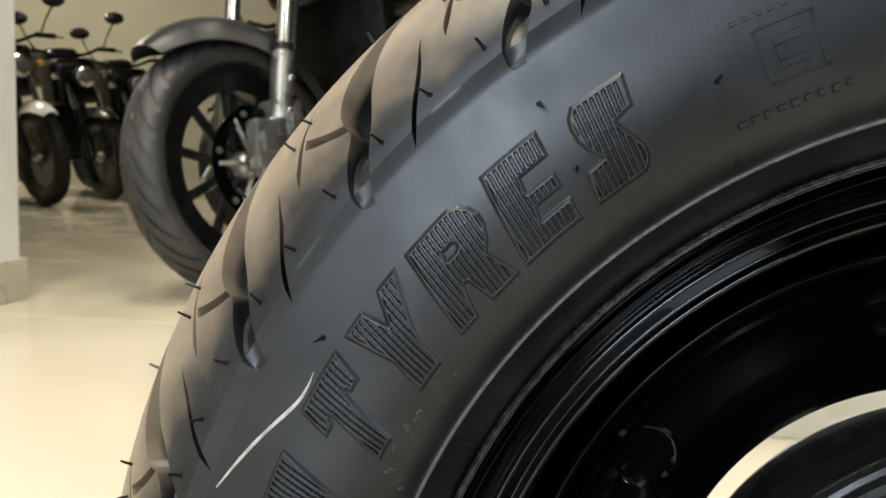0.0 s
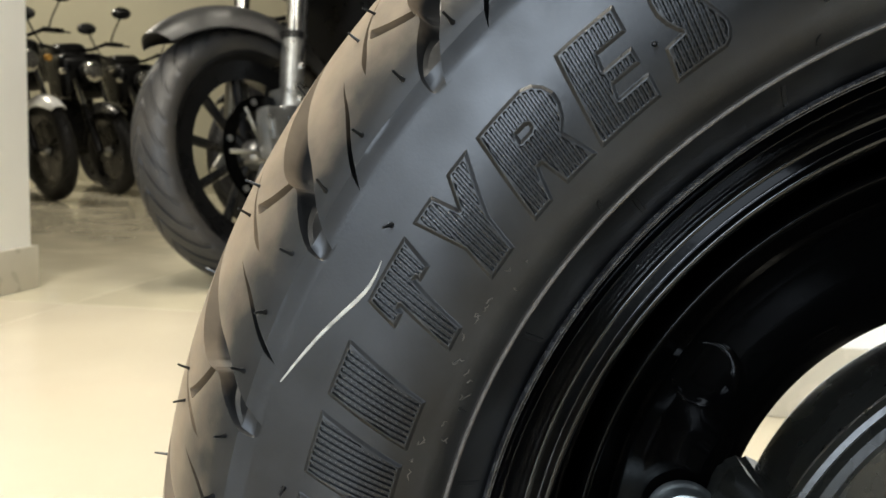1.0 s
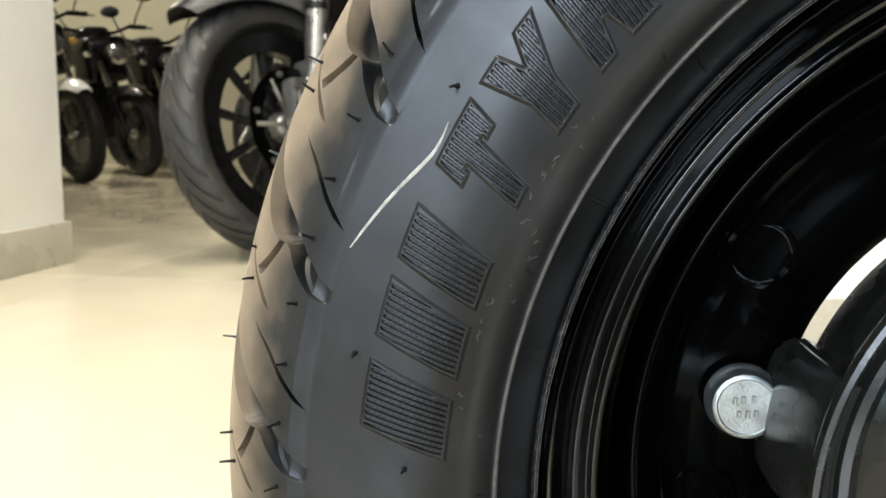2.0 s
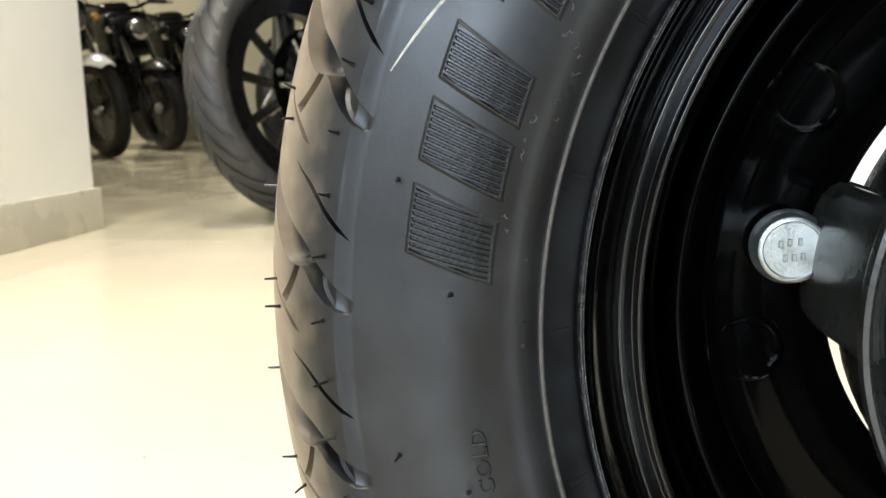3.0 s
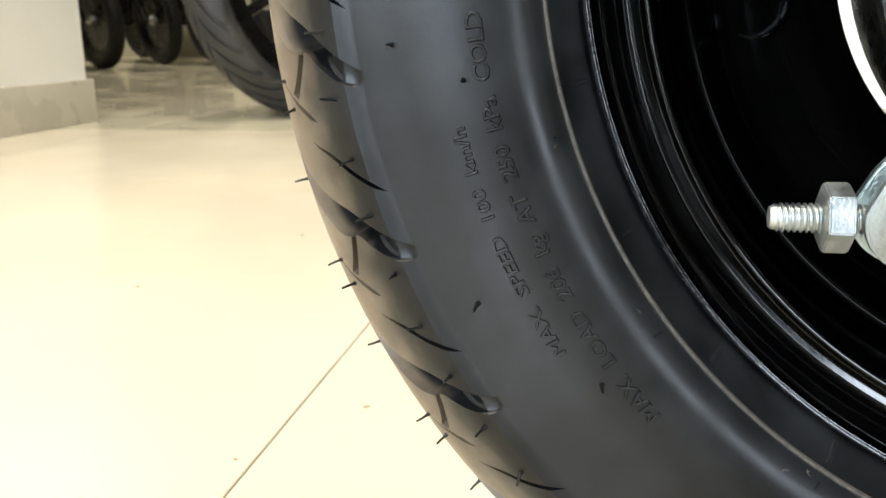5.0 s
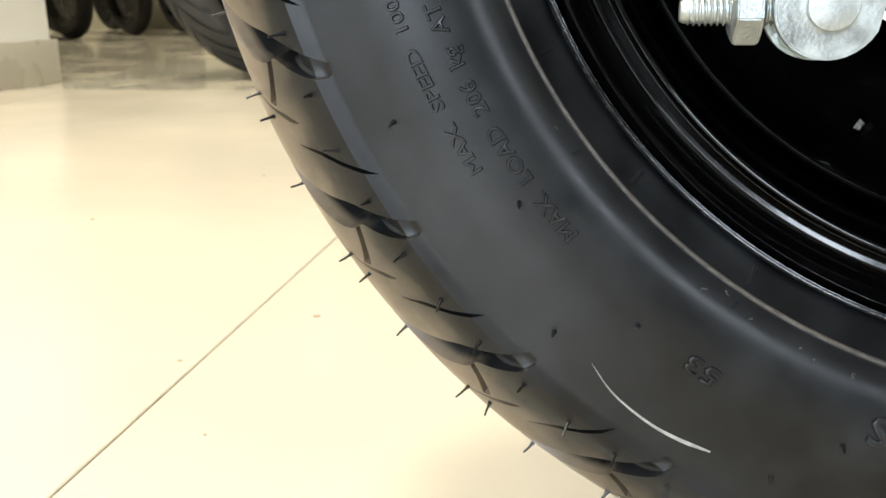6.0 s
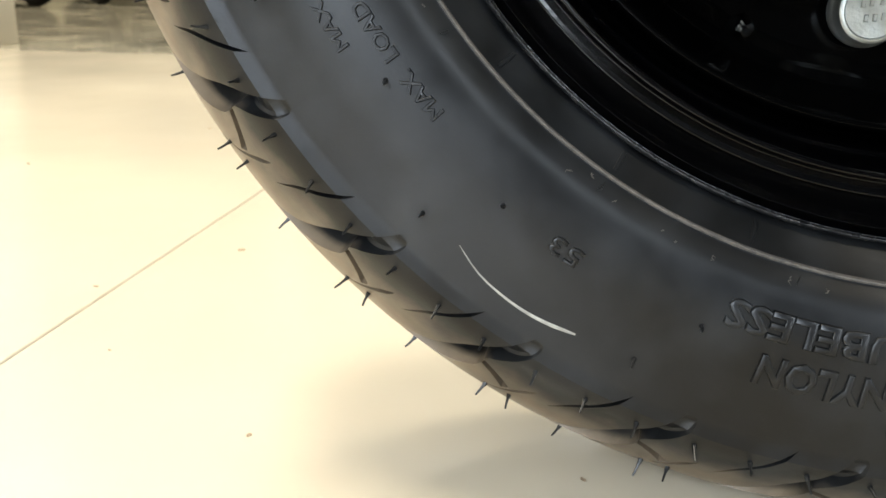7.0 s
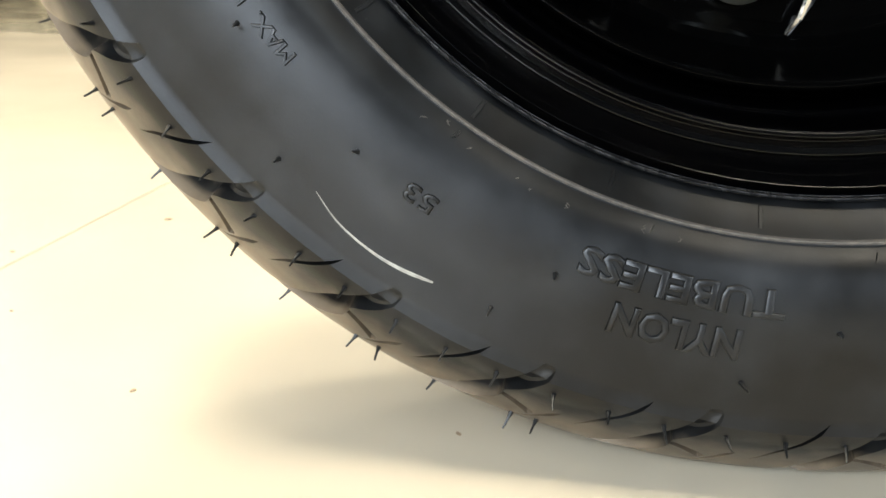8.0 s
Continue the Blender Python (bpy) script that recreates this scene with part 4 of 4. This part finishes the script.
for _s in (-1, 1):                                     # fork legs lean back from the axle
    _base = Vector((0.0, _s * 0.098, 0.0))
    _dir = Vector((0.2, 0, 0.98)).normalized()
    _off = Vector((0.035, 0, 0))
    leg = add("fork_leg", mesh_of("fork_leg", *join(tube([_base + Vector((-0.02, 0, -0.03)), _base + _off * 0.6, _base + _off + _dir * 0.1, _base + _off + _dir * 0.27], 0.03, 20, [0.018, 0.028, 0.028, 0.029])), ALLOY), bike, label="silver fork leg with a polished tube")
    add("stanchion", mesh_of("stanchion", *tube([_base + _off + _dir * 0.26, _base + _off + _dir * 0.66], 0.0205, 20), CHROME), leg)
    add("dust_seal", mesh_of("dust_seal", *tube([_base + _off + _dir * 0.268, _base + _off + _dir * 0.285], 0.032, 20), BLACK_PLASTIC), leg)
    for _d in (0.12, 0.2):
        add("pinch_bolt", mesh_of("pinch_bolt", *tube([_base + _off + _dir * _d + Vector((0, _s * 0.024, 0)), _base + _off + _dir * _d + Vector((0, _s * 0.037, 0))], 0.007, 6), CHROME), leg)


def mudguard(big_r, half_w, start, sweep, mat, parent, label, nose=0.0, skirt=0.075):
    """A curved guard over the wheel with rolled sides; start and sweep in degrees round the axle."""
    n, m = 30, 13
    verts, faces = [], []
    for side in (0, 1):
        for i in range(n + 1):
            f = i / n
            th = radians(start + sweep * f)
            narrow = 0.55 + 0.45 * math.sin(math.pi * min(1, max(0.0, f * 1.02)) ** 0.6) if f < 0.5 else 1.0 - 0.25 * (f - 0.5) * 2
            for j in range(m):
                u = -1 + 2 * j / (m - 1)
                drop = skirt * abs(u) ** 2.6 * (0.35 + 0.65 * math.sin(math.pi * f))
                r = big_r - drop - side * 0.004 + nose * max(0, 1 - f * 4)
                verts.append((r * math.cos(th), u * half_w * narrow, r * math.sin(th)))
    w = (n + 1) * m
    for i in range(n):
        for j in range(m - 1):
            a = i * m + j
            faces.append((a, a + 1, a + m + 1, a + m))
            faces.append((w + a, w + a + m, w + a + m + 1, w + a + 1))
    edge = [i * m for i in range(n + 1)] + [n * m + j for j in range(1, m)] + [i * m + m - 1 for i in range(n - 1, -1, -1)] + [j for j in range(m - 2, 0, -1)]
    faces += [(p, w + p, w + q, q) for p, q in zip(edge, edge[1:] + edge[:1])]
    return add("mudguard", mesh_of("mudguard", verts, faces, mat), parent, label=label)


mudguard(0.350, 0.092, 134, -150, PLASTIC, bike, "grey plastic front mudguard", 0.012, 0.09)
# lower yoke, engine and frame tubes further back
_bm = bmesh.new()
box(_bm, (0.11, -0.125, 0.58), (0.21, 0.125, 0.62), 0.012)
part("lower_yoke", _bm, BLACK_PLASTIC, bike)
engine = empty("engine", Matrix.Identity(4), "dark engine with cooling fins", "engine")
del engine["category"]
engine.parent = bike
_bm = bmesh.new()
box(_bm, (0.52, -0.15, -0.02), (0.92, 0.15, 0.2), 0.03)
part("crankcase", _bm, BLACK_PLASTIC, engine)
_bm = bmesh.new()
for _i in range(9):
    box(_bm, (0.55 - 0.004 * _i, -0.11, 0.21 + _i * 0.022), (0.72, 0.11, 0.221 + _i * 0.022), 0.002)
box(_bm, (0.57, -0.09, 0.2), (0.70, 0.09, 0.43), 0.01)
part("cylinder", _bm, ALLOY, engine)
_pipe = tube([(0.56, -0.05, 0.36), (0.49, -0.08, 0.31), (0.46, -0.1, 0.18), (0.5, -0.11, 0.02), (0.62, -0.13, -0.05), (0.95, -0.16, -0.06)], 0.019, 14)
add("exhaust_pipe", mesh_of("exhaust_pipe", *_pipe, CHROME), bike, label="polished exhaust pipe")
add("frame_tube", mesh_of("frame_tube", *tube([(0.42, 0.0, 0.66), (0.48, 0.0, 0.4), (0.53, 0.0, 0.1)], 0.024, 14), BLACK_PLASTIC), bike)
_bm = bmesh.new()
box(_bm, (0.40, -0.17, 0.10), (0.46, 0.17, 0.52), 0.02)
part("radiator", _bm, BLACK_PLASTIC, bike, "black radiator cover")
_bm = bmesh.new()
box(_bm, (0.34, -0.22, 0.46), (0.80, 0.22, 0.86), 0.06, segments=4)
part("fairing", _bm, BLACK_PLASTIC, bike, "black front fairing")
_bm = bmesh.new()
box(_bm, (0.44, -0.19, -0.12), (1.0, 0.19, 0.2), 0.05, segments=4)
part("belly_pan", _bm, BLACK_PLASTIC, bike, "black belly pan")
add("brake_hose", mesh_of("brake_hose", *tube([(0.06, -0.11, 0.13), (0.09, -0.13, 0.25), (0.13, -0.12, 0.4), (0.16, -0.09, 0.58)], 0.005, 8), BLACK_PLASTIC), bike)

# ---- parked motorcycles in the dim part of the showroom ----


def parked_bike(m, guard_mat, guard_words, label):
    ob = empty("parked_motorcycle", m, label, "motorcycle", "parked motorcycles")
    wheel_rim = front_wheel(ob, 0.30, 0.048, 0.218, 5, RUBBER_SHADED, BLACK_PLASTIC)
    for s in (-1, 1):
        b = Vector((0, s * 0.085, 0))
        d = Vector((0.44, 0, 0.9)).normalized()
        leg = add("fork_leg", mesh_of("fork_leg", *tube([b, b + d * 0.36], 0.026, 14), BLACK_PLASTIC), ob)
        add("stanchion", mesh_of("stanchion", *tube([b + d * 0.35, b + d * 0.56], 0.02, 14), CHROME), leg)
        add("indicator", mesh_of("indicator", *moved(lathe([(0.03, 0.0), (0.026, 0.018), (0.0, 0.024), (-0.03, 0.012), (-0.034, 0.0)], 18), pose(0.24, s * 0.17, 0.56, 0, 0, -90)), AMBER if guard_mat is WHITE_PAINT else LENS), ob)
        mirror = add("mirror_stalk", mesh_of("mirror_stalk", *tube([(0.33, s * 0.24, 0.74), (0.34, s * 0.28, 0.82), (0.31, s * 0.33, 0.92)], 0.006, 8), BLACK_PLASTIC), ob)
        add("mirror", mesh_of("mirror", *moved(lathe([(0.012, 0.0), (0.012, 0.042), (0.0, 0.052), (-0.018, 0.04), (-0.024, 0.0)], 22), pose(0.31, s * 0.34, 0.95, 8, 0, 80) @ Matrix.Diagonal((1.35, 1, 0.85, 1))), BLACK_PLASTIC), mirror)
        add("grip", mesh_of("grip", *tube([(0.36, s * 0.22, 0.74), (0.4, s * 0.36, 0.73)], 0.017, 12), BLACK_PLASTIC), ob)
        add("lever", mesh_of("lever", *tube([(0.33, s * 0.24, 0.735), (0.33, s * 0.38, 0.715)], 0.006, 8), BLACK_PLASTIC), ob)
    add("handlebar", mesh_of("handlebar", *tube([(0.36, -0.22, 0.74), (0.34, -0.1, 0.70), (0.34, 0.1, 0.70), (0.36, 0.22, 0.74)], 0.012, 10), BLACK_PLASTIC), ob)
    lamp = add("headlamp", mesh_of("headlamp", *moved(lathe([(0.05, 0.066), (0.03, 0.074), (-0.03, 0.072), (-0.08, 0.045), (-0.1, 0.0)], 36), pose(0.17, 0, 0.545, 0, 0, -90)), BLACK_PLASTIC), ob, label="round headlamp in a black shell")
    add("lens", mesh_of("lens", *moved(lathe([(0.06, 0.0), (0.058, 0.03), (0.054, 0.055), (0.05, 0.067)], 36), pose(0.17, 0, 0.545, 0, 0, -90)), LENS), lamp)
    mudguard(0.338, 0.075, 128, -118, guard_mat, ob, guard_words)
    bm = bmesh.new()
    box(bm, (0.42, -0.13, 0.5), (0.92, 0.13, 0.76), 0.09, segments=4)
    part("tank", bm, BLACK_PLASTIC, ob)
    bm = bmesh.new()
    box(bm, (0.92, -0.13, 0.5), (1.5, 0.13, 0.6), 0.04, segments=3)
    part("seat", bm, BLACK_PLASTIC, ob)
    bm = bmesh.new()
    box(bm, (0.5, -0.15, -0.04), (0.95, 0.15, 0.4), 0.05, segments=3)
    part("engine", bm, BLACK_PLASTIC, ob)
    bm = bmesh.new()
    box(bm, (0.28, -0.16, 0.36), (0.56, 0.16, 0.68), 0.06, segments=3)
    part("cowl", bm, BLACK_PLASTIC, ob)
    # added black disc stands in for the shade inside the wheel
    add("wheel_cover", mesh_of("wheel_cover", *lathe([(0.012, 0.04), (0.012, 0.2), (-0.012, 0.2), (-0.012, 0.04)], 48, closed=True), BLACK_PLASTIC), ob)
    rear = add("rear_tyre", mesh_of("rear_tyre", *moved(chevron_tyre(0.30, 0.055, 0.222, 24, 6), Matrix.Translation((1.3, 0, 0))), RUBBER_SHADED), ob)
    add("rear_rim", mesh_of("rear_rim", *moved(lathe([(0.04, 0.228), (0.03, 0.2), (0.02, 0.04), (-0.02, 0.04), (-0.03, 0.2), (-0.04, 0.228)], 48, closed=True), Matrix.Translation((1.3, 0, 0))), BLACK_PLASTIC), rear)
    add("swing_arm", mesh_of("swing_arm", *join(tube([(0.9, -0.1, 0.05), (1.3, -0.1, 0.0)], 0.02, 10), tube([(0.9, 0.1, 0.05), (1.3, 0.1, 0.0)], 0.02, 10)), BLACK_PLASTIC), ob)
    return ob


# they face the bay, so the local x axis points back and away
for _x, _y, _rz, _gm, _gw, _lb in ((-2.16, 4.72, 138, WHITE_PAINT, "white mudguard", "black motorcycle with a white front mudguard, parked in a row"),
                                   (-2.08, 5.38, 136, BLACK_PLASTIC, "black mudguard", "black motorcycle with a round headlamp, parked in a row"),
                                   (-1.98, 6.02, 134, BLACK_PLASTIC, "black mudguard", "black motorcycle with chrome fork tubes, parked in a row")):
    parked_bike(pose(_x, _y, 0.264, -7, 0, _rz) @ Matrix.Scale(0.88, 4), _gm, _gw, _lb)
parked_bike(pose(-0.80, 3.55, 0.264, -7, 0, 62) @ Matrix.Scale(0.88, 4), BLACK_PLASTIC, "black mudguard", "black motorcycle parked close behind the dusty front wheel")

# ---- floor tiles ----


def tile_mesh(w, d, mat):
    bm = bmesh.new()
    g, c = 0.0005, 0.0006
    lo, hi = (g, g), (w - g, d - g)
    rows = [[(x, y, z) for x, y in ((lo[0] + o, lo[1] + o), (hi[0] - o, lo[1] + o), (hi[0] - o, hi[1] - o), (lo[0] + o, hi[1] - o))] for o, z in ((0, -0.0035), (0, -c), (c, 0.0))]
    vs = [[bm.verts.new(p) for p in row] for row in rows]
    for a, b in zip(vs, vs[1:]):
        for i in range(4):
            bm.faces.new((a[i], a[(i + 1) % 4], b[(i + 1) % 4], b[i]))
    bm.faces.new(vs[-1])
    me = bpy.data.meshes.new("floor_tile")
    bm.to_mesh(me)
    bm.free()
    me.materials.append(mat)
    return me


def speck(x, y, size, seed):
    rng = random.Random(seed)
    bm = bmesh.new()
    bmesh.ops.create_icosphere(bm, subdivisions=2, radius=size)
    for v in bm.verts:
        v.co *= rng.uniform(0.7, 1.2)
        v.co.z *= 0.35
    ob = part("dirt_speck", bm, DIRT, None, m=pose(x, y, size * 0.22, 0, 0, rng.uniform(0, 180)) @ Matrix.Diagonal((1.6, 1, 1, 1)))
    tagged(ob, "small brown grain of dirt on the tiles", "dirt", "grains of dirt on the floor")


for _i, (_x, _y, _s) in enumerate(((-0.1526, 0.342, 0.0009), (-0.1007, 0.4025, 0.0013), (-0.054, 0.2064, 0.0008), (0.045, 0.184, 0.0007), (-0.31, 0.62, 0.0014), (-0.22, 0.80, 0.0015), (-0.12, 0.27, 0.0006))):
    speck(_x, _y, _s, _i)

SEAM_X, SEAM_Y = -0.186, 1.62
_near_tile, _far_tile = tile_mesh(0.8, 1.6, TILE), tile_mesh(0.8, 0.8, TILE_FAR)
for _i in range(-2, 3):
    for _j in range(-3, 0):
        _me = _near_tile
        add("floor_tile", _me, floor, pose(SEAM_X + 0.8 * _i, SEAM_Y + 1.6 * _j, 0.0))
for _i in range(-5, 3):
    for _j in range(0, 7):
        add("floor_tile", _far_tile, floor, pose(SEAM_X + 0.8 * _i, SEAM_Y + 0.8 * _j, 0.0))
